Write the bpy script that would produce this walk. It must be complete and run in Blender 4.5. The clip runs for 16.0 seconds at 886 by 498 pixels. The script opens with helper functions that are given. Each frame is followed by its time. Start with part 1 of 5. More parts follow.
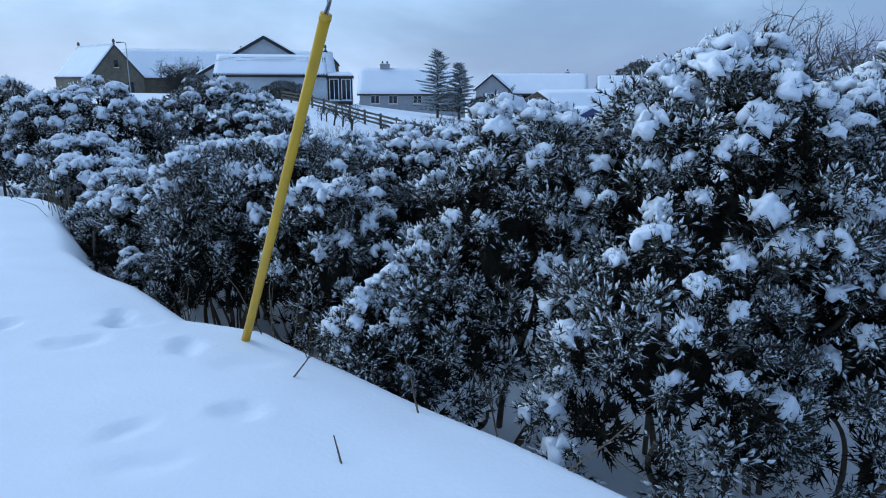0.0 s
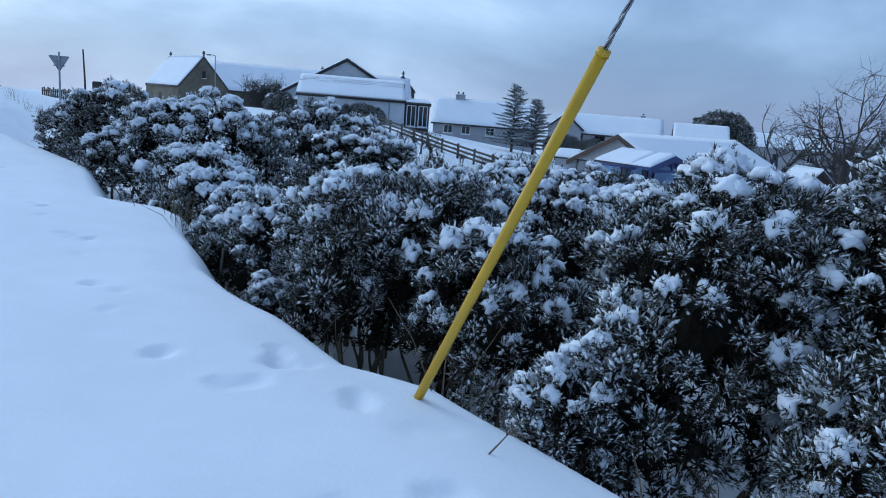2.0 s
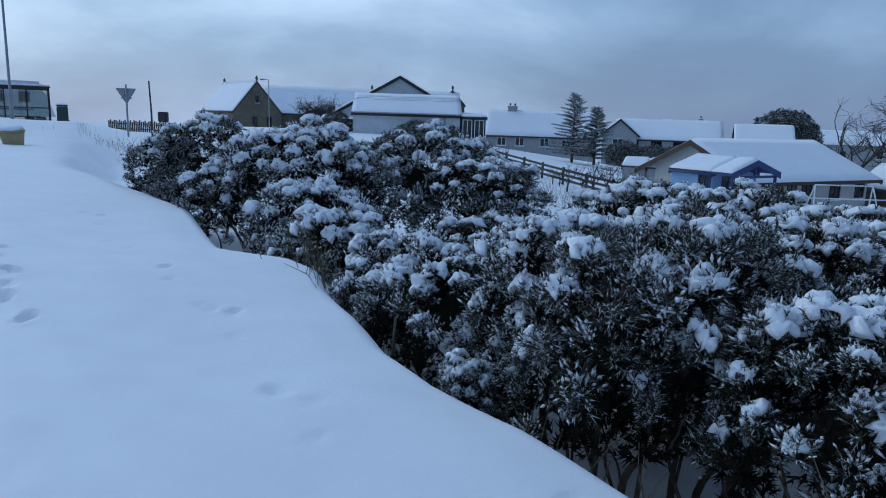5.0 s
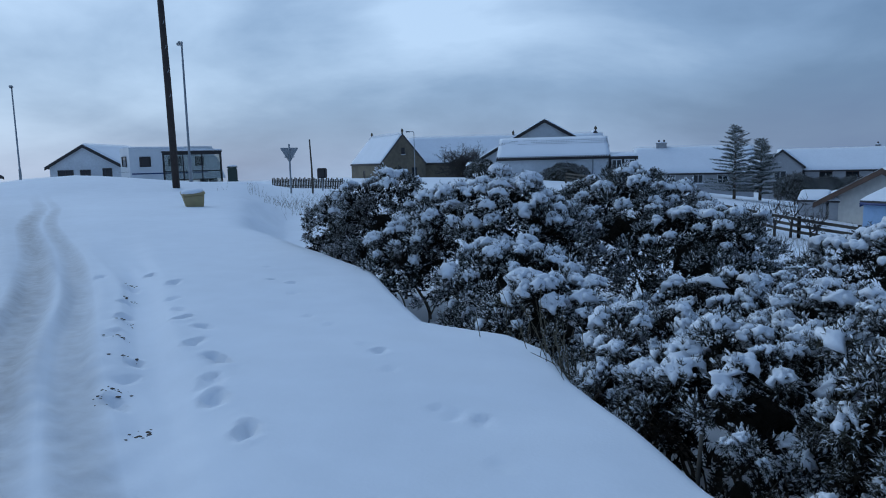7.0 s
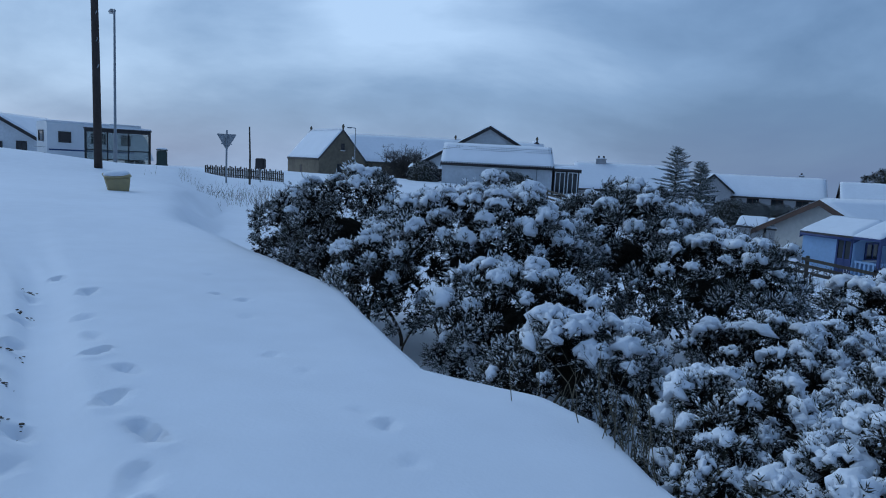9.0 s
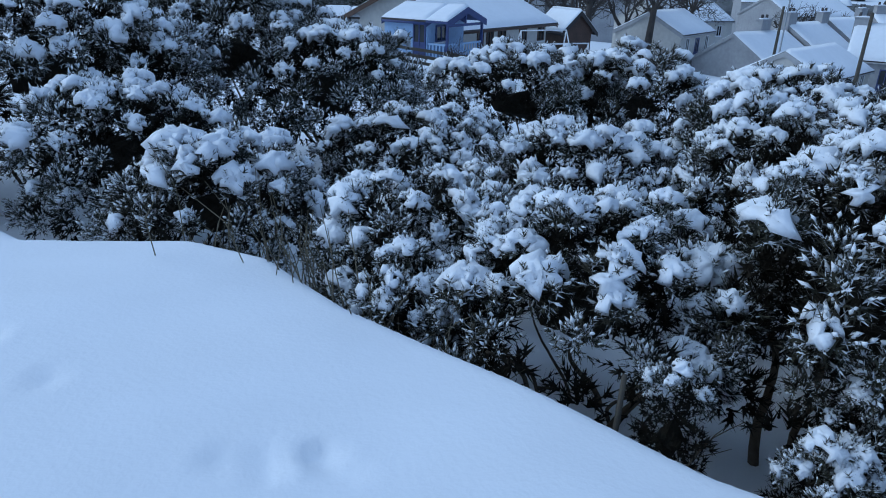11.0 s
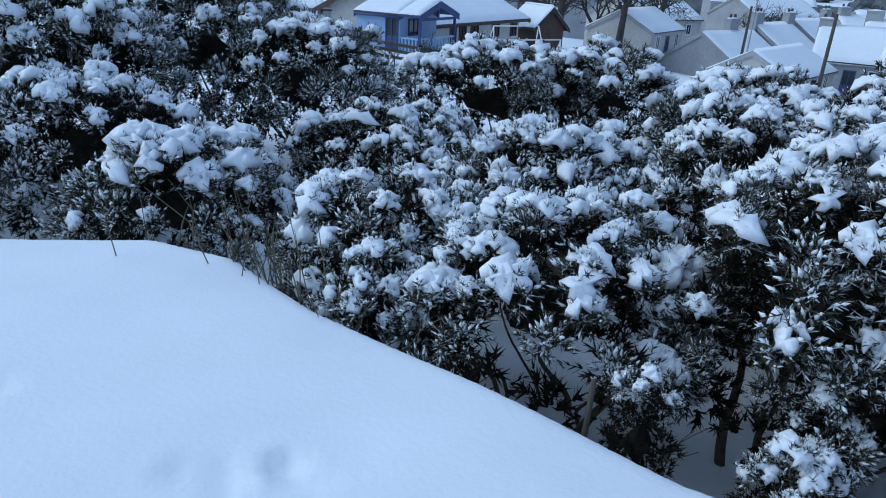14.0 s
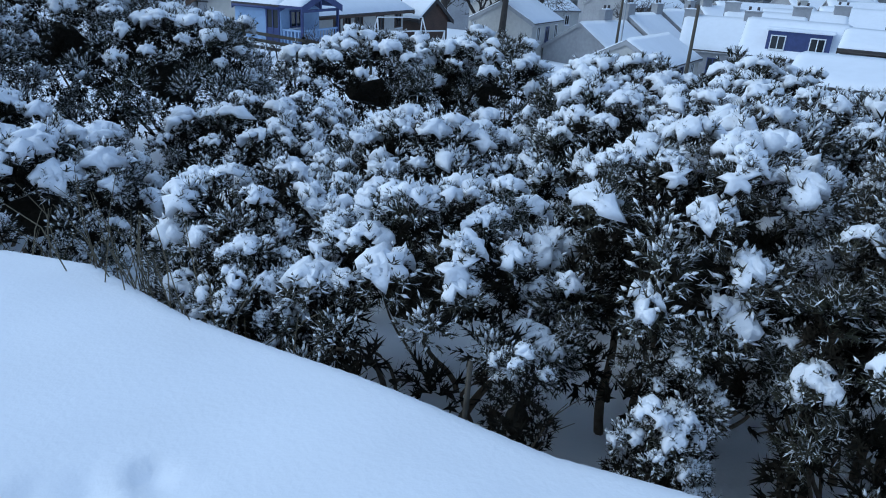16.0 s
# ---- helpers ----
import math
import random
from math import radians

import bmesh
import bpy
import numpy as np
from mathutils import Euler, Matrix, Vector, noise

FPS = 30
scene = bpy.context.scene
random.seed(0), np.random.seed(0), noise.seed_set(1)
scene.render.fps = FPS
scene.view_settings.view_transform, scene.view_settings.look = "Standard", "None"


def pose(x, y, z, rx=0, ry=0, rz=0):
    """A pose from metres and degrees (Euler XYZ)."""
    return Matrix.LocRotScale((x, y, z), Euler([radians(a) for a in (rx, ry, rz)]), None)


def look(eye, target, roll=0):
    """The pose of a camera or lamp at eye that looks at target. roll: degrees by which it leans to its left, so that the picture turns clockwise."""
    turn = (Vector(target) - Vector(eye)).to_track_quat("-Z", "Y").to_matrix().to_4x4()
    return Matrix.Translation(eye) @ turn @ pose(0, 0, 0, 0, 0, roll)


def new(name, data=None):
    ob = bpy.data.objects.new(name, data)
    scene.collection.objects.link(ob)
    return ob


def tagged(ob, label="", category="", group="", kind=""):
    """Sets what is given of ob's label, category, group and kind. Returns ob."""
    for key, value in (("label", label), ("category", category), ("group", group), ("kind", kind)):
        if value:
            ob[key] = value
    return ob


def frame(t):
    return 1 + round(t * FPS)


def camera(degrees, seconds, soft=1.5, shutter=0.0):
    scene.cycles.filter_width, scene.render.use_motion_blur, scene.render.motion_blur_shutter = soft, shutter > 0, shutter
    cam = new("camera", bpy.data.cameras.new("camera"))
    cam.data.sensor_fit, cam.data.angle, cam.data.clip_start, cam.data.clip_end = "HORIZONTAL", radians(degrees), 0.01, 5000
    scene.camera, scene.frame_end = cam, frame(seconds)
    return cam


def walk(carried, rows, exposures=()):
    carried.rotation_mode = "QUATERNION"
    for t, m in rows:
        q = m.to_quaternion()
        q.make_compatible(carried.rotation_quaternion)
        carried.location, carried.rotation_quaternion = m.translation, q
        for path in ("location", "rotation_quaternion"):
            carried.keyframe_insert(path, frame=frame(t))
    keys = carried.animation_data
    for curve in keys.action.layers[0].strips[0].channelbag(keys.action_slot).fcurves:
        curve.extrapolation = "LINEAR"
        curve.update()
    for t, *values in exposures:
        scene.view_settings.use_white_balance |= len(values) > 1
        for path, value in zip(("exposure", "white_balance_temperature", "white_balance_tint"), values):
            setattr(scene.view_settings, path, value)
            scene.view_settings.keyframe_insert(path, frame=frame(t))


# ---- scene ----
cam = camera(65.7, 16.0, soft=1.0)
METRES, EYE, TILT, LEAN, TURN = 6.5, 1.45, 3.3, 2.3, 0.0
ROWS = [
    (0.0, 0.0, 0.0, 0.0, 0.75, -17.29, -2.41),
    (0.5, -0.0326, 0.0038, 0.0017, 3.23, -17.41, -0.12),
    (1.0, -0.06, 0.0146, -0.001, 5.81, -18.2, 0.92),
    (1.5, -0.092, 0.0374, -0.0051, 5.77, -16.28, -5.3),
    (2.0, -0.1136, 0.057, -0.0063, 6.62, -15.24, -6.4),
    (2.5, -0.1422, 0.0729, -0.0053, -0.41, -12.26, -9.03),
    (3.0, -0.1662, 0.0983, -0.0083, -0.89, -11.1, -5.3),
    (3.5, -0.2031, 0.1321, -0.0121, 4.47, -15.46, -7.16),
    (3.7, -0.2177, 0.1431, -0.0128, 5.39, -14.57, -6.71),
    (5.8, -0.371, 0.2588, -0.0203, 11.99, -14.44, -3.53),
    (6.0, -0.3856, 0.2698, -0.021, 12.24, -12.18, -4.72),
    (6.5, -0.4316, 0.3067, -0.0221, 20.78, -11.53, -2.28),
    (7.0, -0.4713, 0.3472, -0.0261, 20.96, -11.14, 0.39),
    (7.5, -0.512, 0.3929, -0.0244, 18.96, -5.5, -0.88),
    (8.0, -0.5586, 0.4339, -0.0323, 19.67, -5.89, -1.31),
    (8.5, -0.6016, 0.478, -0.0377, 17.07, -13.06, 0.86),
    (9.0, -0.6292, 0.519, -0.0451, 15.97, -10.83, -4.23),
    (9.5, -0.6503, 0.5542, -0.0502, 4.64, -12.53, -3.77),
    (9.8, -0.6589, 0.5743, -0.0549, -1.95, -14.63, -2.4),
    (10.0, -0.6646, 0.5877, -0.058, -6.62, -15.63, -5.95),
    (10.2, -0.668, 0.5957, -0.0599, -9.24, -19.96, -6.41),
    (12.5, -0.6514, 0.6137, -0.0616, -24.86, -25.78, -5.28),
    (13.0, -0.6512, 0.6134, -0.0605, -25.12, -25.2, -5.11),
    (13.5, -0.659, 0.6151, -0.0599, -21.0, -24.98, -5.79),
    (14.0, -0.6602, 0.615, -0.0592, -19.25, -24.72, -6.13),
    (14.5, -0.6542, 0.6125, -0.0598, -22.95, -24.49, -6.89),
    (15.0, -0.6431, 0.6063, -0.0592, -31.09, -24.33, -6.96),
    (15.5, -0.6425, 0.6048, -0.0586, -32.48, -23.87, -6.64),
    (16.0, -0.6477, 0.6088, -0.0589, -28.32, -24.33, -6.91),
]
walk(cam, [(t, pose(0, 0, EYE, TILT, LEAN, TURN) @ pose(METRES * x, METRES * y, METRES * z, 90 + pitch, roll, yaw)) for t, x, y, z, yaw, pitch, roll in ROWS],
     [(0.0, 0.6, 6500, 10), (3.5, 0.25, 6500, 10), (6.0, -0.02, 6450, 10), (7.0, -0.12, 6400, 10), (8.0, -0.27, 6280, 10), (9.0, -0.18, 6150, 10), (10.0, 0.12, 6250, 10), (12.5, 0.62, 6800, 10), (16.0, 0.62, 6850, 10)])

# ---- world and light ----
SUN_EL, SUN_AZ = 32.0, -62.0            # degrees above the horizon, and from +y towards +x
world = bpy.data.worlds.new("world")
scene.world = world
world.use_nodes = True
wn, wl = world.node_tree.nodes, world.node_tree.links
wn.clear()


def wnode(kind, **values):
    n = wn.new(kind)
    for k, v in values.items():
        n.inputs[k].default_value = v
    return n


sky = wn.new("ShaderNodeTexSky")
sky.sky_type, sky.sun_disc = "NISHITA", False
sky.sun_elevation, sky.sun_rotation = radians(SUN_EL), radians(SUN_AZ)
sky.air_density, sky.dust_density = 1.5, 0.3
coord = wn.new("ShaderNodeTexCoord")
squash = wn.new("ShaderNodeMapping")
squash.inputs["Scale"].default_value = (1.0, 1.0, 2.4)
wl.new(coord.outputs["Generated"], squash.inputs["Vector"])
puffs = wnode("ShaderNodeTexNoise", Scale=2.0, Detail=9.0, Roughness=0.52, Distortion=0.3)
wl.new(squash.outputs["Vector"], puffs.inputs["Vector"])
sun_dir = Vector((math.sin(radians(SUN_AZ)) * math.cos(radians(SUN_EL)), math.cos(radians(SUN_AZ)) * math.cos(radians(SUN_EL)), math.sin(radians(SUN_EL))))
side = wn.new("ShaderNodeVectorMath")
side.operation = "DOT_PRODUCT"
side.inputs[1].default_value = sun_dir
wl.new(coord.outputs["Generated"], side.inputs[0])
bright = wnode("ShaderNodeMapRange")
for k, v in (("From Min", -0.2), ("From Max", 1.0), ("To Min", 0.2), ("To Max", 0.9)):
    bright.inputs[k].default_value = v
wl.new(side.outputs["Value"], bright.inputs["Value"])
mixin = wn.new("ShaderNodeMath")
mixin.operation = "MULTIPLY_ADD"
mixin.inputs[1].default_value = 1.6
wl.new(puffs.outputs["Fac"], mixin.inputs[0])
lift = wn.new("ShaderNodeMath")
lift.operation = "SUBTRACT"
lift.inputs[1].default_value = 0.83
wl.new(bright.outputs["Result"], lift.inputs[0])
wl.new(lift.outputs["Value"], mixin.inputs[2])
cloud = wn.new("ShaderNodeValToRGB")
cloud.color_ramp.elements[0].position, cloud.color_ramp.elements[0].color = 0.1, (0.112, 0.208, 0.415, 1)
cloud.color_ramp.elements[1].position, cloud.color_ramp.elements[1].color = 1.0, (0.54, 0.75, 1.04, 1)
for at, col in ((0.38, (0.147, 0.265, 0.47, 1)), (0.62, (0.245, 0.40, 0.65, 1))):
    e = cloud.color_ramp.elements.new(at)
    e.color = col
wl.new(mixin.outputs["Value"], cloud.inputs["Fac"])
bg_sky, bg_cloud, both = wn.new("ShaderNodeBackground"), wn.new("ShaderNodeBackground"), wn.new("ShaderNodeAddShader")
bg_sky.inputs["Strength"].default_value, bg_cloud.inputs["Strength"].default_value = 0.01, 0.9
out = wn.new("ShaderNodeOutputWorld")
wl.new(sky.outputs["Color"], bg_sky.inputs["Color"])
wl.new(cloud.outputs["Color"], bg_cloud.inputs["Color"])
wl.new(bg_sky.outputs["Background"], both.inputs[0])
wl.new(bg_cloud.outputs["Background"], both.inputs[1])
wl.new(both.outputs["Shader"], out.inputs["Surface"])

sun = new("sun", bpy.data.lights.new("sun", "SUN"))
sun.data.energy, sun.data.angle, sun.data.color = 0.6, radians(25), (0.70, 0.86, 1.0)
sun.matrix_world = look(sun_dir * 100, (0, 0, 0))


# ---- materials ----
def material(name, color, rough=0.8, metal=0.0, spread=0.15, scale=8.0, bump=0.2, bump_scale=40.0, second=None, per_piece=0.0, spec=0.5):
    """A surface with a coarse and a fine variation of its colour, and fine relief."""
    m = bpy.data.materials.new(name)
    m.use_nodes = True
    n, l = m.node_tree.nodes, m.node_tree.links
    b = n["Principled BSDF"]
    b.inputs["Roughness"].default_value, b.inputs["Metallic"].default_value = rough, metal
    b.inputs["Specular IOR Level"].default_value = spec
    co = n.new("ShaderNodeTexCoord")
    big, fine = n.new("ShaderNodeTexNoise"), n.new("ShaderNodeTexNoise")
    big.inputs["Scale"].default_value, fine.inputs["Scale"].default_value = scale * 0.15, scale
    fine.inputs["Detail"].default_value = 5.0
    for t in (big, fine):
        l.new(co.outputs["Object"], t.inputs["Vector"])
    both = n.new("ShaderNodeMath")
    both.operation = "MULTIPLY_ADD"
    both.inputs[1].default_value = 0.5
    half = n.new("ShaderNodeMath")
    half.operation = "MULTIPLY"
    half.inputs[1].default_value = 0.5
    l.new(fine.outputs["Fac"], half.inputs[0])
    l.new(big.outputs["Fac"], both.inputs[0])
    l.new(half.outputs[0], both.inputs[2])
    ramp = n.new("ShaderNodeValToRGB")
    other = second or tuple(c * (1 - spread) for c in color)
    first = color if second else tuple(min(1, c * (1 + spread)) for c in color)
    ramp.color_ramp.elements[0].position, ramp.color_ramp.elements[0].color = 0.36, (*other, 1)
    ramp.color_ramp.elements[1].position, ramp.color_ramp.elements[1].color = 0.64, (*first, 1)
    l.new(both.outputs[0], ramp.inputs["Fac"])
    tone = ramp.outputs["Color"]
    if per_piece:
        geo, hsv, rng = n.new("ShaderNodeNewGeometry"), n.new("ShaderNodeHueSaturation"), n.new("ShaderNodeMapRange")
        rng.inputs["To Min"].default_value, rng.inputs["To Max"].default_value = 1 - per_piece, 1 + per_piece
        l.new(geo.outputs["Random Per Island"], rng.inputs["Value"])
        l.new(rng.outputs["Result"], hsv.inputs["Value"])
        l.new(tone, hsv.inputs["Color"])
        tone = hsv.outputs["Color"]
    l.new(tone, b.inputs["Base Color"])
    if bump:
        rel, bm_ = n.new("ShaderNodeTexNoise"), n.new("ShaderNodeBump")
        rel.inputs["Scale"].default_value, rel.inputs["Detail"].default_value = bump_scale, 4.0
        bm_.inputs["Strength"].default_value, bm_.inputs["Distance"].default_value = bump, 0.02
        l.new(co.outputs["Object"], rel.inputs["Vector"])
        l.new(rel.outputs["Fac"], bm_.inputs["Height"])
        l.new(bm_.outputs["Normal"], b.inputs["Normal"])
    return m


SNOW = material("snow", (0.86, 0.88, 0.92), 0.75, spread=0.03, scale=3.0, bump=0.25, bump_scale=60.0, spec=0.3)
SPRIG = material("gorse_green", (0.034, 0.040, 0.026), 0.8, second=(0.066, 0.056, 0.042), scale=6.0, bump=0, per_piece=0.4, spec=0.2)


def frosted(m, share, white=(0.72, 0.75, 0.80)):
    """Rime on part of the needles."""
    n, l = m.node_tree.nodes, m.node_tree.links
    b = n["Principled BSDF"]
    was = b.inputs["Base Color"].links[0].from_socket
    geo, pick, mix = n.new("ShaderNodeNewGeometry"), n.new("ShaderNodeMapRange"), n.new("ShaderNodeMix")
    turn = n.new("ShaderNodeMath")
    turn.operation = "FRACT"
    scaled = n.new("ShaderNodeMath")
    scaled.operation = "MULTIPLY"
    scaled.inputs[1].default_value = 17.31
    l.new(geo.outputs["Random Per Island"], scaled.inputs[0])
    l.new(scaled.outputs[0], turn.inputs[0])
    pick.inputs["From Min"].default_value, pick.inputs["From Max"].default_value = 1 - share - 0.1, 1 - share + 0.1
    l.new(turn.outputs[0], pick.inputs["Value"])
    mix.data_type = "RGBA"
    for i in mix.inputs:
        if i.type == "RGBA" and i.identifier.startswith("B"):
            i.default_value = (*white, 1)
        if i.type == "RGBA" and i.identifier.startswith("A"):
            l.new(was, i)
    l.new(pick.outputs["Result"], mix.inputs["Factor"])
    l.new([o for o in mix.outputs if o.type == "RGBA"][0], b.inputs["Base Color"])


frosted(SPRIG, 0.2)
# near-black: shade deep in the bushes, put into the colour of the inner twigs
CORE = material("core_shade", (0.012, 0.012, 0.009), 0.95, second=(0.028, 0.022, 0.016), scale=30.0, bump=0.8, spec=0.1)
BARK = material("gorse_bark", (0.085, 0.06, 0.042), 0.9, second=(0.15, 0.12, 0.09), scale=30.0, bump=0.6, spec=0.2)


# ---- mesh helpers ----
def mesh_from(name, v, f, mats, smooth=True):
    """A mesh from arrays of points and of triangles."""
    me = bpy.data.meshes.new(name)
    v, f = np.asarray(v, np.float32), np.asarray(f, np.int32)
    me.vertices.add(len(v))
    me.vertices.foreach_set("co", v.ravel())
    k = f.shape[1]
    me.loops.add(f.size)
    me.loops.foreach_set("vertex_index", f.ravel())
    me.polygons.add(len(f))
    me.polygons.foreach_set("loop_start", np.arange(0, f.size, k, dtype=np.int32))
    me.polygons.foreach_set("use_smooth", np.full(len(f), smooth))
    me.update(calc_edges=True)
    for m in mats if isinstance(mats, (list, tuple)) else [mats]:
        me.materials.append(m)
    return me


def child(name, me, parent, label=""):
    ob = new(name, me)
    ob.parent = parent
    return tagged(ob, label)


def part(name, bm, mat, parent, label="", smooth=False):
    """Links a bmesh as one mesh object under a thing."""
    me = bpy.data.meshes.new(name)
    if smooth:
        for f in bm.faces:
            f.smooth = True
    bm.to_mesh(me)
    bm.free()
    me.materials.append(mat)
    return child(name, me, parent, label)


class Pile:
    """Points and triangles of many pieces, joined."""

    def __init__(self):
        self.v, self.f, self.n = [], [], 0

    def add(self, v, f):
        self.v.append(v)
        self.f.append(f + self.n)
        self.n += len(v)

    def arrays(self):
        return np.concatenate(self.v), np.concatenate(self.f)


def ball(level):
    bm = bmesh.new()
    bmesh.ops.create_icosphere(bm, subdivisions=level, radius=1.0)
    v = np.array([p.co[:] for p in bm.verts])
    f = np.array([[p.index for p in q.verts] for q in bm.faces])
    bm.free()
    return v, f


def tube(points, radii, sides=6):
    """A tapered tube along points, closed at its end."""
    pts, v, f = [Vector(p) for p in points], [], []
    for i, p in enumerate(pts):
        d = (pts[min(i + 1, len(pts) - 1)] - pts[max(i - 1, 0)]).normalized()
        a = d.orthogonal().normalized()
        b = d.cross(a)
        for k in range(sides):
            g = 2 * math.pi * k / sides
            v.append(p + radii[i] * (math.cos(g) * a + math.sin(g) * b))
    for i in range(len(pts) - 1):
        for k in range(sides):
            j = (k + 1) % sides
            f += [(i * sides + k, i * sides + j, (i + 1) * sides + j), (i * sides + k, (i + 1) * sides + j, (i + 1) * sides + k)]
    n = len(v)
    v += [pts[0], pts[-1]]
    for k in range(sides):
        j = (k + 1) % sides
        f += [(n, j, k), (n + 1, n - sides + k, n - sides + j)]
    return np.array([tuple(p) for p in v]), np.array(f)


rng = np.random.default_rng(7)


# ---- ground ----
BANK = [(2.6, 0.6), (1.5, 1.45), (0.78, 2.1), (0.3, 2.55), (-0.19, 2.95), (-0.64, 3.33), (-1.0, 3.66), (-1.5, 3.8), (-2.1, 4.45), (-2.6, 4.85), (-3.0, 5.3),
        (-3.4, 5.95), (-3.85, 6.6), (-4.13, 7.24), (-4.5, 7.53), (-5.3, 7.65), (-5.9, 8.45), (-7.0, 10.0), (-9.4, 12.0), (-12.0, 14.2), (-26.0, 34.0), (-60.0, 75.0)]
BANK = [(14.0, -8.0)] + BANK


def past_bank(x, y):
    """Signed distance to the edge of the bank: above 0 on the side of the bushes."""
    best, sign = np.full(np.shape(x), 1e9), np.ones(np.shape(x))
    for (ax, ay), (bx, by) in zip(BANK[:-1], BANK[1:]):
        ux, uy = bx - ax, by - ay
        t = np.clip(((x - ax) * ux + (y - ay) * uy) / (ux * ux + uy * uy), 0, 1)
        dx, dy = x - ax - t * ux, y - ay - t * uy
        d = np.hypot(dx, dy)
        s = np.sign(dx * uy - dy * ux)
        near = d < best
        best, sign = np.where(near, d, best), np.where(near, s, sign)
    return best * sign


def smooth(a, b, x):
    t = np.clip((x - a) / (b - a), 0, 1)
    return t * t * (3 - 2 * t)


def waves(x, y, size, seed):
    """Soft rolling noise from a few crossed sines."""
    r = np.random.default_rng(seed)
    z = 0
    for k in range(7):
        a, p, w = r.uniform(0, math.pi), r.uniform(0, 6.28), r.uniform(0.6, 1.7) * 2 * math.pi / size
        z = z + np.sin((x * math.cos(a) + y * math.sin(a)) * w + p)
    return z / 7


def strides(spots, along, ln, wd, dep):
    """Dents (x, y, direction, half length, half width, depth) of a trail."""
    return [(x + 0.05 * math.sin(31 * y), y + 0.05 * math.sin(37 * x), along + 0.45 * math.sin(9 * x), ln * (1 + 0.2 * math.sin(17 * x)), wd * (1 + 0.2 * math.sin(23 * y)), dep * (0.8 + 0.35 * math.sin(13 * x))) for x, y in spots]


PRINTS = (
    strides([(-9.04, 8.44), (-8.44, 7.96), (-7.83, 7.4), (-7.37, 7.02), (-7.15, 6.72), (-6.79, 6.52), (-6.51, 6.18), (-6.16, 5.93), (-5.87, 5.49), (-5.57, 5.22), (-5.2, 4.9)], 2.3, 0.13, 0.055, 0.06)
    + strides([(-9.4, 8.03), (-8.75, 7.73), (-8.23, 7.17), (-7.72, 6.68), (-7.31, 6.18), (-6.72, 5.71), (-6.43, 5.44), (-6.21, 5.08)], 2.3, 0.12, 0.055, 0.055)
    + strides([(-5.39, 6.52), (-5.15, 6.48), (-4.96, 6.15), (-7.54, 8.67), (-7.25, 8.5), (-6.92, 8.01), (-6.32, 7.33), (-5.9, 7.0), (-8.89, 10.19), (-8.24, 9.39), (-9.92, 11.49)], 2.2, 0.075, 0.05, 0.035)
    + strides([(-1.22, 2.42), (-1.03, 3.1), (-0.84, 2.55), (-1.03, 2.16), (-1.91, 3.3), (-1.72, 3.59)], 0.4, 0.14, 0.07, 0.022)
    + strides([(-4.4, 5.57), (-4.19, 5.53), (-3.91, 5.08), (-3.28, 4.38), (-3.13, 4.29), (-2.94, 3.97), (-4.34, 5.54), (-4.05, 5.44)], 2.2, 0.07, 0.05, 0.024)
    + strides([(-1.79, 3.57), (-1.94, 3.22), (-2.34, 3.4), (-1.38, 3.28), (-1.88, 3.75)], 1.9, 0.11, 0.07, 0.028))


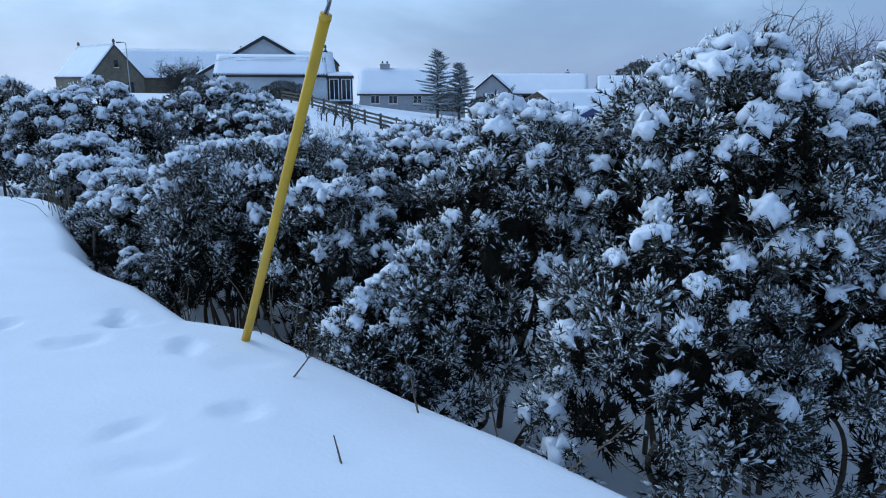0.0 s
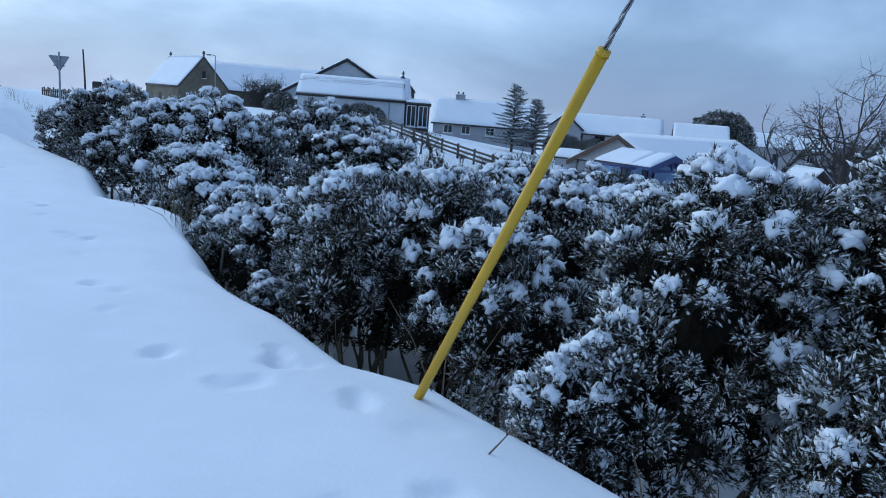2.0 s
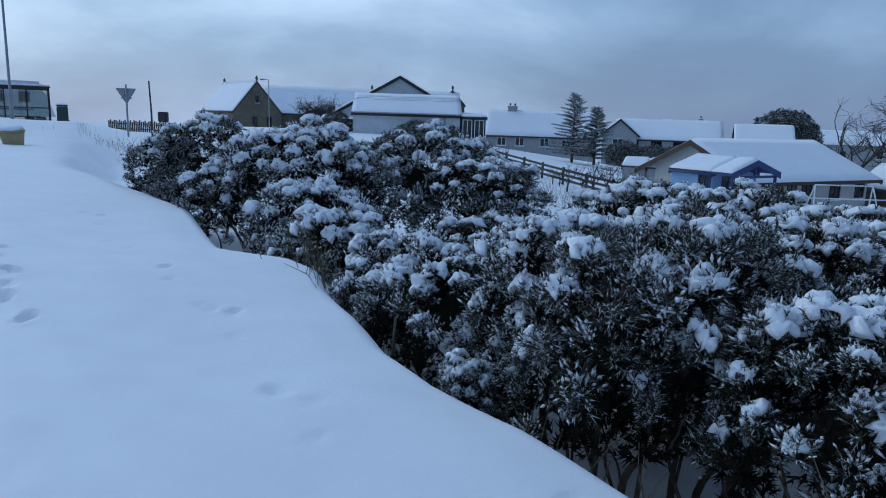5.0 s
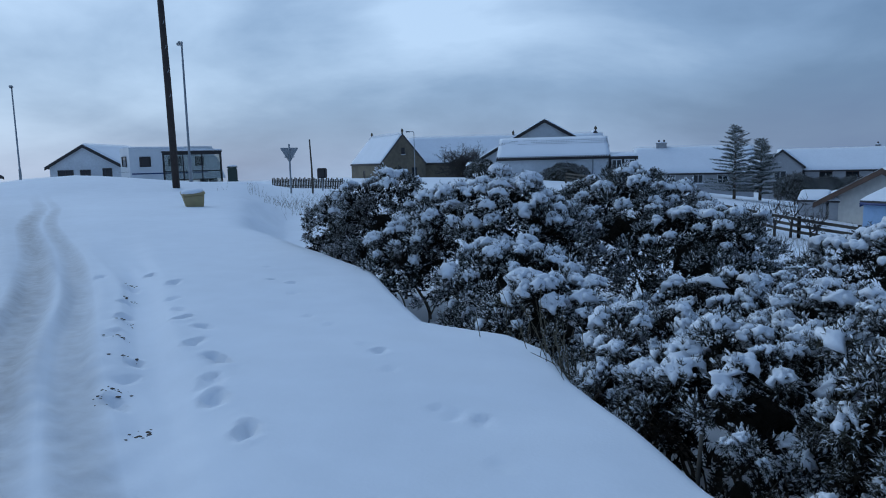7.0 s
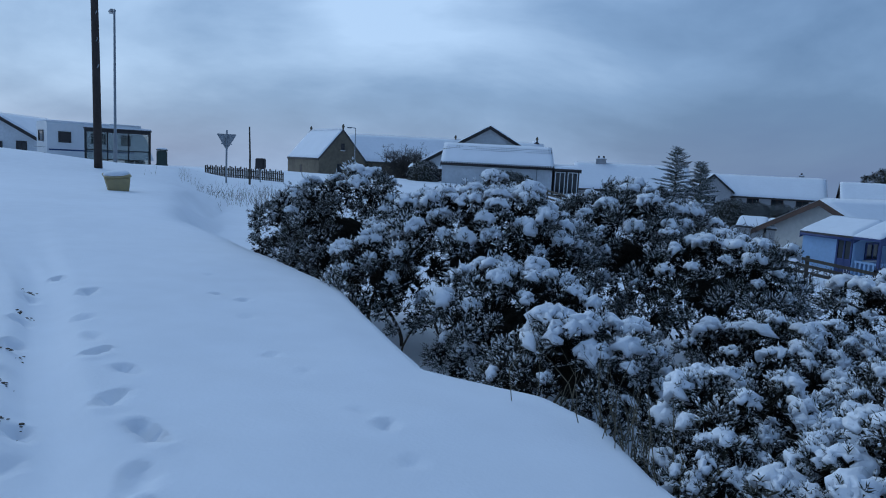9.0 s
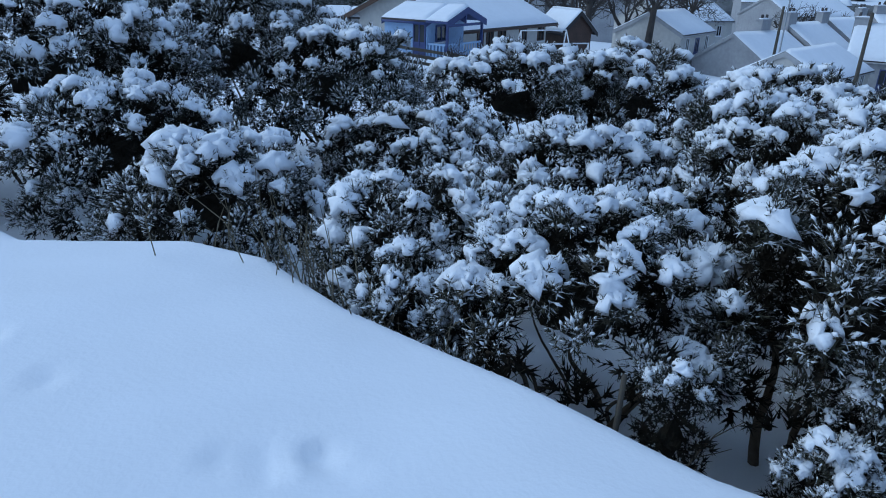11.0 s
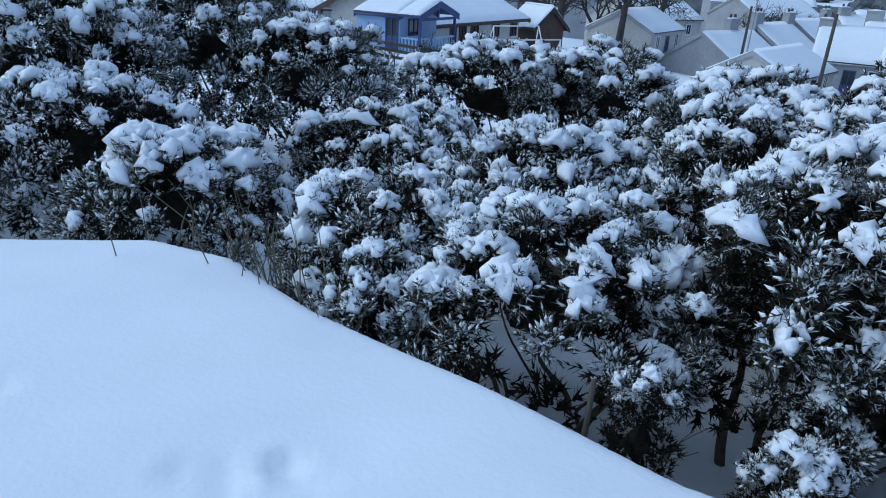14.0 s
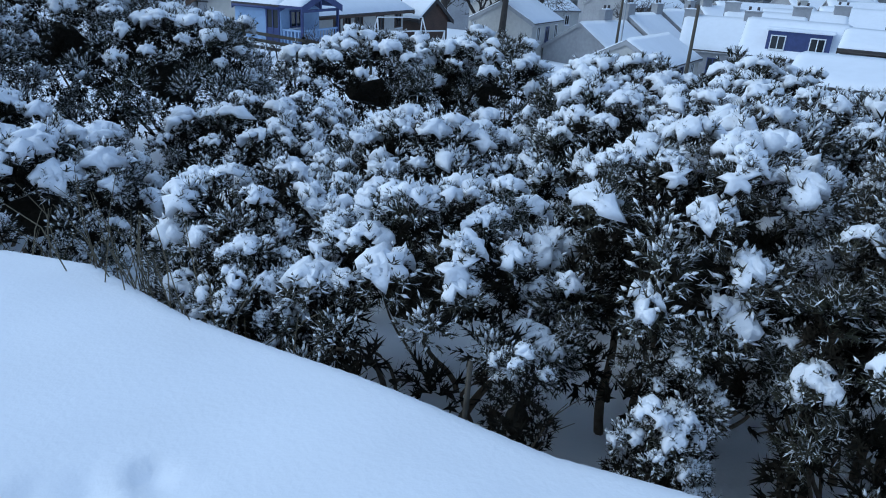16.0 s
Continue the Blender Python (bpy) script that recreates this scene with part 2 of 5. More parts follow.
def height(x, y):
    x, y = np.asarray(x, float), np.asarray(y, float)
    s = past_bank(x, y)
    r = np.hypot(x + 4, y - 5)
    z = 0.125 - 0.0165 * np.where(y < 30, y, 30 + 15 * np.tanh((y - 30) / 15)) - 0.04 * np.where(x < 0, 22 * np.tanh(x / 22), 45 * np.tanh(x / 45))
    fall = 0.97 * (x + 1) + 0.25 * (y - 3.6)
    drop = 11 * np.tanh(0.09 * np.logaddexp(0, fall - 1.0) / 11)
    near = smooth(60, 20, r)
    z = z - drop * smooth(0.3, 3.0, s) - near * (0.74 * smooth(-0.12, 0.48, s) + 0.03 * smooth(-0.5, -0.05, s))
    z = z + near * (0.022 * waves(x, y, 2.6, 3) + 0.008 * waves(x, y, 1.1, 5)) + 0.2 * waves(x, y, 30, 8) * smooth(14, 40, r)
    # the hill falls away past the houses, and rises again across the valley
    east = smooth(0.18, 0.5, np.arctan2(x + 4, np.maximum(y - 3, 1e-3)))
    z = z - (1 - east) * 0.075 * np.maximum(0, r - 62) + east * 9.0 * smooth(90, 520, r)
    # ploughed hump beside the junction
    z = z + 0.8 * np.exp(-(((x + 31.5) / 6.0) ** 2 + ((y - 26.5) / 4.0) ** 2)) + 0.38 * np.exp(-(((x + 24.5) / 8.0) ** 2 + ((y - 34) / 6.0) ** 2))
    # wheel ruts of the road, and a scraped groove beside it
    along, across = -0.777 * (x + 8.36) + 0.629 * (y - 6.18), 0.629 * (x + 8.36) + 0.777 * (y - 6.18)
    wob = 0.10 * np.sin(along * 0.45) + 0.05 * np.sin(along * 1.3)
    rut = np.zeros(np.shape(x))
    for c, w, d in ((0.0, 0.15, 0.06), (0.42, 0.12, 0.05), (-1.6, 0.18, 0.06), (-2.05, 0.15, 0.05), (-3.2, 0.2, 0.05), (0.95, 0.12, 0.03)):
        e = np.abs(across - c - wob) / w
        rut += d * (1 - smooth(0.6, 1.3, e)) - 0.3 * d * np.exp(-((e - 1.6) / 0.4) ** 2)
    z = z - rut * smooth(-6, 0, along) * smooth(40, 20, along)
    g = np.abs(0.69 * (x + 6.62) + 0.72 * (y - 5.82) - 0.06 * np.sin(y)) / 0.2
    z = z - 0.05 * (1 - smooth(0.3, 1.2, g)) * smooth(14, 9, r) * smooth(-3, -5, x)
    # the road is packed lower and rougher than the verge
    road = smooth(1.1, 0.4, across) * smooth(45, 25, r)
    z = z - 0.05 * road + 0.012 * road * waves(x, y, 0.9, 23) + 0.012 * road * waves(x, y, 0.4, 21) * smooth(8, 6, r)
    if np.ndim(x):
        for px, py, ang, ln, wd, dep in PRINTS:
            k = (np.abs(x - px) < 0.5) & (np.abs(y - py) < 0.5)
            if not k.any():
                continue
            c, sn = math.cos(ang), math.sin(ang)
            u, w = (x[k] - px) * c + (y[k] - py) * sn, -(x[k] - px) * sn + (y[k] - py) * c
            q = np.hypot(u / ln, w / wd) + 0.12 * np.sin(7 * np.arctan2(w, u) + px * 9)
            z[k] -= dep * (1 - smooth(0.6, 1.1, q)) - 0.22 * dep * np.exp(-((q - 1.35) / 0.25) ** 2)
    return z


def ground_z(x, y):
    return float(height(np.array([float(x)]), np.array([float(y)]))[0])


def spaced(a, b, step, growth, reach):
    mid = list(np.arange(a, b + step / 2, step))
    lo, hi, d = [], [], step
    while (hi[-1] if hi else b) < reach:
        d *= growth
        hi.append((hi[-1] if hi else b) + d)
        lo.append((lo[-1] if lo else a) - d)
    return np.array(lo[::-1] + mid + hi)


gx, gy = spaced(-9.6, 0.8, 0.042, 1.075, 3000), spaced(1.2, 9.4, 0.042, 1.075, 3000)
X, Y = np.meshgrid(gx, gy)
Z = height(X, Y)
nx, ny = len(gx), len(gy)
idx = np.arange(nx * ny).reshape(ny, nx)
quads = np.stack([idx[:-1, :-1], idx[:-1, 1:], idx[1:, 1:], idx[1:, :-1]], -1).reshape(-1, 4)


def slushy(m):
    """Brown slush along the wheel tracks of the road."""
    n, l = m.node_tree.nodes, m.node_tree.links
    b = n["Principled BSDF"]
    was = b.inputs["Base Color"].links[0].from_socket
    co = n.new("ShaderNodeTexCoord")

    def maths(op, a, c):
        k = n.new("ShaderNodeMath")
        k.operation = op
        for i, v in enumerate((a, c)):
            if isinstance(v, (int, float)):
                k.inputs[i].default_value = v
            else:
                l.new(v, k.inputs[i])
        return k.outputs[0]

    def dot(v):
        k = n.new("ShaderNodeVectorMath")
        k.operation = "DOT_PRODUCT"
        k.inputs[1].default_value = v
        l.new(co.outputs["Object"], k.inputs[0])
        return k.outputs["Value"]

    across = maths("ADD", dot((0.629, 0.777, 0)), 0.456)
    along = maths("ADD", dot((-0.777, 0.629, 0)), -10.38)
    wig = maths("MULTIPLY", maths("SINE", maths("MULTIPLY", along, 0.45), 0), 0.10)
    across = maths("SUBTRACT", across, wig)
    total = None
    for c, w, a in ((0.0, 0.26, 0.62), (0.42, 0.18, 0.45), (-1.7, 0.5, 0.85), (-3.2, 0.45, 0.7), (-1.3, 2.3, 0.2)):
        g = maths("MULTIPLY", maths("SUBTRACT", across, c), 1 / w)
        band = maths("MULTIPLY", maths("MAXIMUM", maths("SUBTRACT", 1, maths("MULTIPLY", g, g)), 0), a)
        total = band if total is None else maths("MAXIMUM", total, band)
    noisy, coarse = n.new("ShaderNodeTexNoise"), n.new("ShaderNodeTexNoise")
    noisy.inputs["Scale"].default_value, noisy.inputs["Detail"].default_value = 9.0, 6.0
    coarse.inputs["Scale"].default_value = 0.9
    for t in (noisy, coarse):
        l.new(co.outputs["Object"], t.inputs["Vector"])
    far = n.new("ShaderNodeMapRange")
    far.inputs["From Min"].default_value, far.inputs["From Max"].default_value = 26.0, 12.0
    l.new(along, far.inputs["Value"])
    amount = maths("MULTIPLY", maths("MULTIPLY", total, maths("ADD", noisy.outputs["Fac"], maths("MULTIPLY", coarse.outputs["Fac"], 0.7))), far.outputs["Result"])
    mix = n.new("ShaderNodeMix")
    mix.data_type = "RGBA"
    for i in mix.inputs:
        if i.type == "RGBA" and i.identifier.startswith("B"):
            i.default_value = (0.30, 0.27, 0.25, 1)
        if i.type == "RGBA" and i.identifier.startswith("A"):
            l.new(was, i)
    l.new(amount, mix.inputs["Factor"])
    l.new([o for o in mix.outputs if o.type == "RGBA"][0], b.inputs["Base Color"])


GROUND_SNOW = material("ground_snow", (0.86, 0.88, 0.92), 0.75, spread=0.03, scale=3.0, bump=0.14, bump_scale=45.0, spec=0.3)
slushy(GROUND_SNOW)
ground = tagged(new("ground", mesh_from("ground", np.stack([X, Y, Z], -1).reshape(-1, 3), quads, GROUND_SNOW)),
                "snow-covered verge, road and fields with footprints", "ground", kind="structure")


# ---- gorse bushes ----
def shoot(r, length, width, rows=4, ring=4):
    """One spiny gorse shoot along +z: a thin stalk with rows of needles."""
    b = width * 0.09
    pile = Pile()
    pile.add(np.array([(b, 0, 0), (-b * 0.5, b, 0), (-b * 0.5, -b, 0), (0, 0, length)]), np.array([[0, 1, 3], [1, 2, 3], [2, 0, 3]]))
    for i in range(rows):
        z = length * (0.05 + 0.9 * i / rows)
        w = width * (1.0 - 0.5 * i / rows)
        for k in range(ring):
            a = k * 2 * math.pi / ring + i * 0.9 + r.uniform(-0.3, 0.3)
            o = np.array([math.cos(a), math.sin(a), 0])
            s = np.array([-math.sin(a), math.cos(a), 0]) * w * 0.17
            tip = o * w + np.array([0, 0, w * r.uniform(0.6, 1.2)])
            pile.add(np.array([s, -s, tip]) + np.array([0, 0, z]), np.array([[0, 1, 2]]))
    return pile.arrays()


def turned(v, to):
    q = Vector((0, 0, 1)).rotation_difference(Vector(to))
    return v @ np.array(q.to_matrix()).T


BALL2 = ball(2)


def lobes(r, count):
    """A closed curve of soft fingers round a circle, from 0 to 1, for count angles."""
    a = np.arange(count) * 2 * math.pi / count
    w = sum(r.uniform(0.5, 1.0) * np.sin(k * a + r.uniform(0, 6.28)) for k in (2, 3, 5, 7, 9, 11))
    return (w - w.min()) / (w.max() - w.min())


def pillow(r, up, reach0):
    """One small pillow of snow on a ball of radius 0.6, with fingers round its rim."""
    rings, count = 3, 14
    reach = reach0 * (0.36 + 0.84 * lobes(r, count))
    off = Vector(r.uniform(0, 40, 3))
    pts = [(0.0, 0.0, 0.80)]
    for i in range(1, rings + 1):
        q = i / rings
        for k in range(count):
            a, phi = 2 * math.pi * k / count, q * reach[k]
            d = Vector((math.sin(phi) * math.cos(a), math.sin(phi) * math.sin(a), math.cos(phi)))
            bump = 0.12 * noise.noise(d * 2.6 + off) + 0.07 * noise.noise(d * 7.0 + off)
            pts.append(tuple(d * (0.63 + (0.11 + bump) * math.sqrt(max(0.0, 1 - q ** 3)) + bump * 0.6)))
    pts.append((0, 0, 0.5))
    f = []
    for k in range(count):
        j = (k + 1) % count
        f.append((0, 1 + k, 1 + j))
        for i in range(rings - 1):
            p, q = 1 + i * count, 1 + (i + 1) * count
            f += [(p + k, q + k, q + j), (p + k, q + j, p + j)]
        p = 1 + (rings - 1) * count
        f.append((p + k, len(pts) - 1, p + j))
    return turned(np.array(pts), up), np.array(f)


def cap(r, tilt, middle):
    """Snow that has settled on a head of shoots: a few uneven pillows that run into one another."""
    pile = Pile()
    for k in range(4):
        lean = Vector((math.sin(tilt) * 0.55, 0, 1.0)) + Vector(r.normal(0, 0.62 if k else 0.2, 3)) * Vector((1, 1, 0.3))
        v, f = pillow(r, lean.normalized(), r.uniform(0.48, 0.88))
        pile.add(v * r.uniform(0.9, 1.12) + middle, f)
    return pile.arrays()


CRUMB = np.array([(0, 0, -1), (1, 0, 0), (0, 1, 0), (-1, 0, 0), (0, -1, 0), (0, 0, 1)], float), np.array([(0, 2, 1), (0, 3, 2), (0, 4, 3), (0, 1, 4), (5, 1, 2), (5, 2, 3), (5, 3, 4), (5, 4, 1)])


def clump(seed, tilt, shoots, thick=0.125):
    """A round head of shoots that leans by tilt towards +x: its shoots, its snow pillow, and crumbs of snow on single shoots. Radius about 1."""
    r = np.random.default_rng(seed)
    axis = Vector((math.sin(tilt), 0, math.cos(tilt)))
    middle = np.array(axis) * 0.2
    green, crumbs = Pile(), Pile()
    for i in range(shoots):
        d = Vector(r.normal(0, 1, 3)).normalized()
        d = (axis * 0.62 + d + Vector((0, 0, 0.12))).normalized()
        ln = r.uniform(0.16, 0.4)
        root = middle + np.array(d) * r.uniform(0.2, 0.62) + r.normal(0, 0.07, 3)
        bend = (d + Vector((0, 0, 0.25)) + Vector(r.normal(0, 0.3, 3))).normalized()
        v, f = shoot(r, ln, thick * r.uniform(0.75, 1.25), 3, 3)
        green.add(turned(v, bend) + root, f)
        if r.random() < 0.42 + 0.35 * d.z:
            w = r.uniform(0.022, 0.045)
            v = turned(CRUMB[0] * np.array((w, w * 1.4, r.uniform(0.07, 0.17))) * r.uniform(0.8, 1.2, (6, 1)), bend)
            crumbs.add(v + root + np.array(bend) * ln * r.uniform(0.5, 0.85) + np.array((0, 0, w * 0.5)), CRUMB[1])
    return green.arrays(), cap(r, tilt, middle), crumbs.arrays()


TILTS = (0.15, 0.65, 1.1, 1.55)
CLUMPS = [[clump(100 * i + k, t, 64, 0.155) for k in range(8)] for i, t in enumerate(TILTS)]
CLUMPS_FAR = [[clump(900 + 100 * i + k, t, 28, 0.22) for k in range(5)] for i, t in enumerate(TILTS)]


def on_mounds(r, mounds, gap, low):
    """Evenly scattered points with outward directions on the joined surface of mounds (x, y, z of the middle, radii)."""
    found, cells = [], {}
    for cx, cy, cz, rx, ry, rz in mounds:
        area = 2.6 * math.pi * (rx * ry + rx * rz + ry * rz) / 1.5
        for _ in range(int(area / gap ** 2 * 7)):
            d = r.normal(0, 1, 3)
            d /= np.linalg.norm(d)
            if d[2] < low:
                continue
            p0 = np.array((cx, cy, cz)) + d * (rx, ry, rz)
            wob = 1 + 0.16 * noise.noise(Vector(p0) * 1.7) + 0.08 * noise.noise(Vector(p0) * 4.5)
            p = np.array((cx, cy, cz)) + d * (rx, ry, rz) * wob
            if any(((p[0] - a) / e) ** 2 + ((p[1] - b) / g) ** 2 + ((p[2] - c) / h) ** 2 < 0.8 for a, b, c, e, g, h in mounds if (a, b, c) != (cx, cy, cz)):
                continue
            key = tuple(np.floor(p / gap).astype(int))
            close = False
            for i in (-1, 0, 1):
                for j in (-1, 0, 1):
                    for k in (-1, 0, 1):
                        for q in cells.get((key[0] + i, key[1] + j, key[2] + k), ()):
                            if np.sum((q - p) ** 2) < gap * gap:
                                close = True
            if close:
                continue
            cells.setdefault(key, []).append(p)
            n = d / np.array((rx, ry, rz))
            found.append((p, n / np.linalg.norm(n)))
    return found


def gorse(spots, label, gap=0.2, far=False, low=-0.33, snowy=1.0, stems=8, hollow=0.2):
    """A gorse bush over one or more mounds (x, y, top, rx, ry)."""
    r = np.random.default_rng(int(abs(spots[0][0] * 131 + spots[0][1] * 977)) + 5)
    x0, y0 = spots[0][:2]
    z0 = ground_z(x0, y0)
    bush = tagged(new("gorse_bush"), label, "bush", "gorse hedge")
    bush.location = (x0, y0, z0)
    mounds = []
    for x, y, top, rx, ry in spots:
        top += 0.0105 * y - 0.04 * x
        g = ground_z(x, y)
        rz = max(0.13, (top - g) * 0.5)
        mounds.append((x - x0, y - y0, top - rz - z0 - 0.08, rx, ry, rz))
    green, white, bank = Pile(), Pile(), CLUMPS_FAR if far else CLUMPS
    for p, n in on_mounds(r, mounds, gap, low):
        gap_here = noise.noise(Vector(p) * 2.1 + Vector((x0, y0, 7)))
        if n[2] < 0.45 and gap_here > hollow + 0.5 * max(0.0, n[2]):
            continue
        axis = Vector(n) * 0.8 + Vector((0, 0, 0.35))
        lies = 0.29 + 0.88 * n[2] + 0.85 * noise.noise(Vector(p) * 2.6 + Vector((x0, y0, 0)))
        axis = (axis + Vector(r.normal(0, 0.25, 3))).normalized()
        tilt = math.acos(max(-1, min(1, axis.z)))
        i = min(range(4), key=lambda k: abs(TILTS[k] - tilt))
        (gv, gf), (sv, sf), (cv, cf) = bank[i][r.integers(len(bank[i]))]
        a, s = math.atan2(axis.y, axis.x), gap * r.choice((0.66, 0.8, 0.95, 1.1, 1.25))
        m = np.array([[math.cos(a), math.sin(a), 0], [-math.sin(a), math.cos(a), 0], [0, 0, 1]]) * s
        base = p - np.array(axis) * s * r.uniform(0.25, 0.75)
        green.add(gv @ m + base, gf)
        if r.random() < snowy * 0.9:
            white.add(cv @ m + base, cf)
        if r.random() < snowy * lies:
            big = 0.72 + 0.5 * max(0.0, min(1.0, lies)) * max(0.2, n[2])
            white.add(sv @ m * np.array([big, big, r.uniform(0.85, 1.0)]) + base, sf)
    tagged(child("foliage", mesh_from("foliage", *green.arrays(), SPRIG, False), bush, "dark green frosted gorse spines"), kind="stuff")
    if white.n:
        tagged(child("snow_cover", mesh_from("snow_cover", *white.arrays(), SNOW), bush, "white clumped snow lying on the sprigs"), kind="stuff")
    # inner twigs whose near-black colour stands in for the bush's own shade
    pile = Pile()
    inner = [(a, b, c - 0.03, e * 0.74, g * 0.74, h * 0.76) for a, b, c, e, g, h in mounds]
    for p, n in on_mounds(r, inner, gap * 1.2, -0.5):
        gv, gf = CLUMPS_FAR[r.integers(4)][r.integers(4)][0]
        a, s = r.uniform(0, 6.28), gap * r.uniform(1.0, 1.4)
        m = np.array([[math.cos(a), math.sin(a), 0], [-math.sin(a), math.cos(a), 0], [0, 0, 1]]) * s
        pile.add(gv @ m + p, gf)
    # filler balls, added so that the middle reads as deep shade
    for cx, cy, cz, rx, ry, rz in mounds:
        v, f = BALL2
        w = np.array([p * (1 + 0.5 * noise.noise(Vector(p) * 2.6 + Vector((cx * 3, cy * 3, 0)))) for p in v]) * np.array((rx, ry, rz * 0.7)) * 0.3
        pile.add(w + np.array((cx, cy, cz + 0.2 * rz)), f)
    tagged(child("shade_core", mesh_from("shade_core", *pile.arrays(), CORE, False), bush, "near-black inner twigs and filler balls, coloured as the shade inside the bush"), kind="stuff")
    for i in range(stems):
        cx, cy, cz, rx, ry, rz = mounds[r.integers(len(mounds))]
        a = r.uniform(0, 6.28)
        bx, by = cx + 0.35 * rx * math.cos(a), cy + 0.35 * ry * math.sin(a)
        tx, ty = cx + 0.8 * rx * math.cos(a + r.normal(0, 0.4)), cy + 0.8 * ry * math.sin(a)
        gz, tz = ground_z(bx + x0, by + y0) - z0 - 0.03, cz + rz * r.uniform(-0.3, 0.3)
        ph, wig, n = r.uniform(0, 6.28), r.uniform(0.03, 0.09), 12
        pts = []
        for k in range(n):
            t = k / (n - 1)
            sway = wig * math.sin(t * r.uniform(4.6, 5.0) + ph)
            pts.append((bx + (tx - bx) * t ** 1.2 + sway, by + (ty - by) * t ** 1.2 + sway * math.cos(ph), gz + (tz - gz) * t ** 0.75))
        w = r.uniform(0.007, 0.026)
        v, f = tube(pts, [w * (1 - 0.6 * k / n) for k in range(n)], 7)
        child("stem", mesh_from("stem", v, f, BARK), bush)
    return bush


NEAR = "spiny dark green gorse bush under clumped snow beside the bank"
BACK = "low snow-laden gorse bush on the falling slope behind the hedge"
TALL = "tall gorse bush with heavy snow on its branches"
gorse([(1.5, 3.7, 1.68, 0.95, 0.8), (1.05, 3.0, 0.85, 0.6, 0.45)], TALL, 0.184, stems=10)
gorse([(2.75, 4.1, 1.75, 1.0, 0.9), (2.1, 3.2, 0.9, 0.6, 0.5)], TALL, 0.196)
gorse([(0.35, 3.85, 1.35, 0.55, 0.55), (-0.1, 3.5, 0.6, 0.4, 0.32)], NEAR, 0.178, stems=9)
gorse([(-0.75, 4.5, 0.75, 0.6, 0.5)], NEAR, 0.178)
gorse([(-1.25, 5.1, 0.98, 0.62, 0.55)], NEAR, 0.167, low=-0.2, hollow=0.0, snowy=0.6)
gorse([(-1.72, 4.98, 0.86, 0.48, 0.42)], NEAR, 0.167, low=-0.2, hollow=0.0, snowy=0.5)
gorse([(-1.95, 5.8, 0.82, 0.66, 0.6)], NEAR, 0.167, low=-0.2, hollow=0.0, snowy=0.85)
gorse([(-2.8, 6.5, 0.42, 0.7, 0.65)], NEAR, 0.178)
gorse([(-3.4, 7.3, 0.32, 0.55, 0.5)], NEAR, 0.178)
gorse([(-4.4, 8.4, 0.25, 0.7, 0.55)], NEAR, 0.19)
gorse([(-5.65, 10.8, 1.0, 1.3, 1.0), (-5.0, 9.4, 0.45, 0.8, 0.6), (-6.6, 10.4, 0.45, 0.7, 0.6)], NEAR, 0.214, stems=10)
gorse([(-7.6, 11.6, 1.0, 0.9, 0.7), (-8.7, 12.2, 0.62, 0.7, 0.45)], NEAR, 0.198, snowy=0.5)
gorse([(-1.15, 6.3, 0.85, 0.7, 0.65)], NEAR, 0.19)
gorse([(-0.3, 6.2, 0.9, 0.7, 0.6), (-1.0, 7.3, 0.75, 0.7, 0.6)], NEAR, 0.196)
gorse([(0.7, 5.5, 1.2, 0.8, 0.7)], NEAR, 0.196)
gorse([(-2.0, 8.1, 0.4, 0.9, 0.7)], NEAR, 0.196)
gorse([(-2.7, 9.8, 0.15, 1.0, 0.8)], BACK, 0.197)
gorse([(-4.2, 12.4, 1.1, 1.3, 1.1), (-3.2, 11.5, 0.75, 1.0, 1.0)], NEAR, 0.216, snowy=0.55)
gorse([(-0.5, 12.3, 0.45, 1.5, 1.1)], BACK, 0.233, True, snowy=0.7)
gorse([(0.6, 11.6, 0.6, 1.2, 1.0)], BACK, 0.233, True, snowy=0.7)
gorse([(1.4, 9.8, 0.6, 1.2, 1.0)], BACK, 0.233, True, snowy=0.7)
gorse([(1.5, 8.2, 0.8, 1.2, 1.0)], BACK, 0.216, True, snowy=0.7)
gorse([(3.0, 7.0, 1.0, 1.3, 1.1)], BACK, 0.224, True, snowy=0.7)
gorse([(3.7, 5.2, 1.6, 1.1, 1.0)], BACK, 0.216, True, snowy=0.7)

LOW = "small snow-capped gorse branch hanging low by the bank"
gorse([(-2.88, 5.66, 0.12, 0.14, 0.13)], LOW, 0.09, stems=2, snowy=2.0)
gorse([(-2.50, 5.28, 0.0, 0.20, 0.17)], LOW, 0.10, stems=2, snowy=2.0)
gorse([(-2.30, 5.42, 0.14, 0.16, 0.14)], LOW, 0.09, stems=2, snowy=2.0)
gorse([(-0.35, 3.42, 0.42, 0.30, 0.26)], LOW, 0.12, stems=3, snowy=2.0)
gorse([(-3.55, 6.75, 0.16, 0.30, 0.26)], LOW, 0.12, stems=3, snowy=2.0)

# ---- yellow stay guard ----
YELLOW = material("yellow_plastic", (0.75, 0.42, 0.015), 0.4, second=(0.6, 0.33, 0.02), scale=12.0, bump=0.05)
WIRE = material("galvanised_wire", (0.28, 0.28, 0.29), 0.45, 0.8, scale=200.0, bump=0.1)
guard = tagged(new("stay_guard"), "leaning yellow plastic tube guarding a twisted steel stay wire", "stay guard")
g0, g1 = Vector((-1.085, 3.415, 0.09)), Vector((-0.482, 2.769, 1.678))
guard.location = g0
way = (g1 - g0).normalized()
v, f = tube([(0, 0, 0), tuple((g1 - g0) * 0.5), tuple(g1 - g0)], [0.0225, 0.0225, 0.0225], 20)
child("tube", mesh_from("tube", v, f, YELLOW), guard)
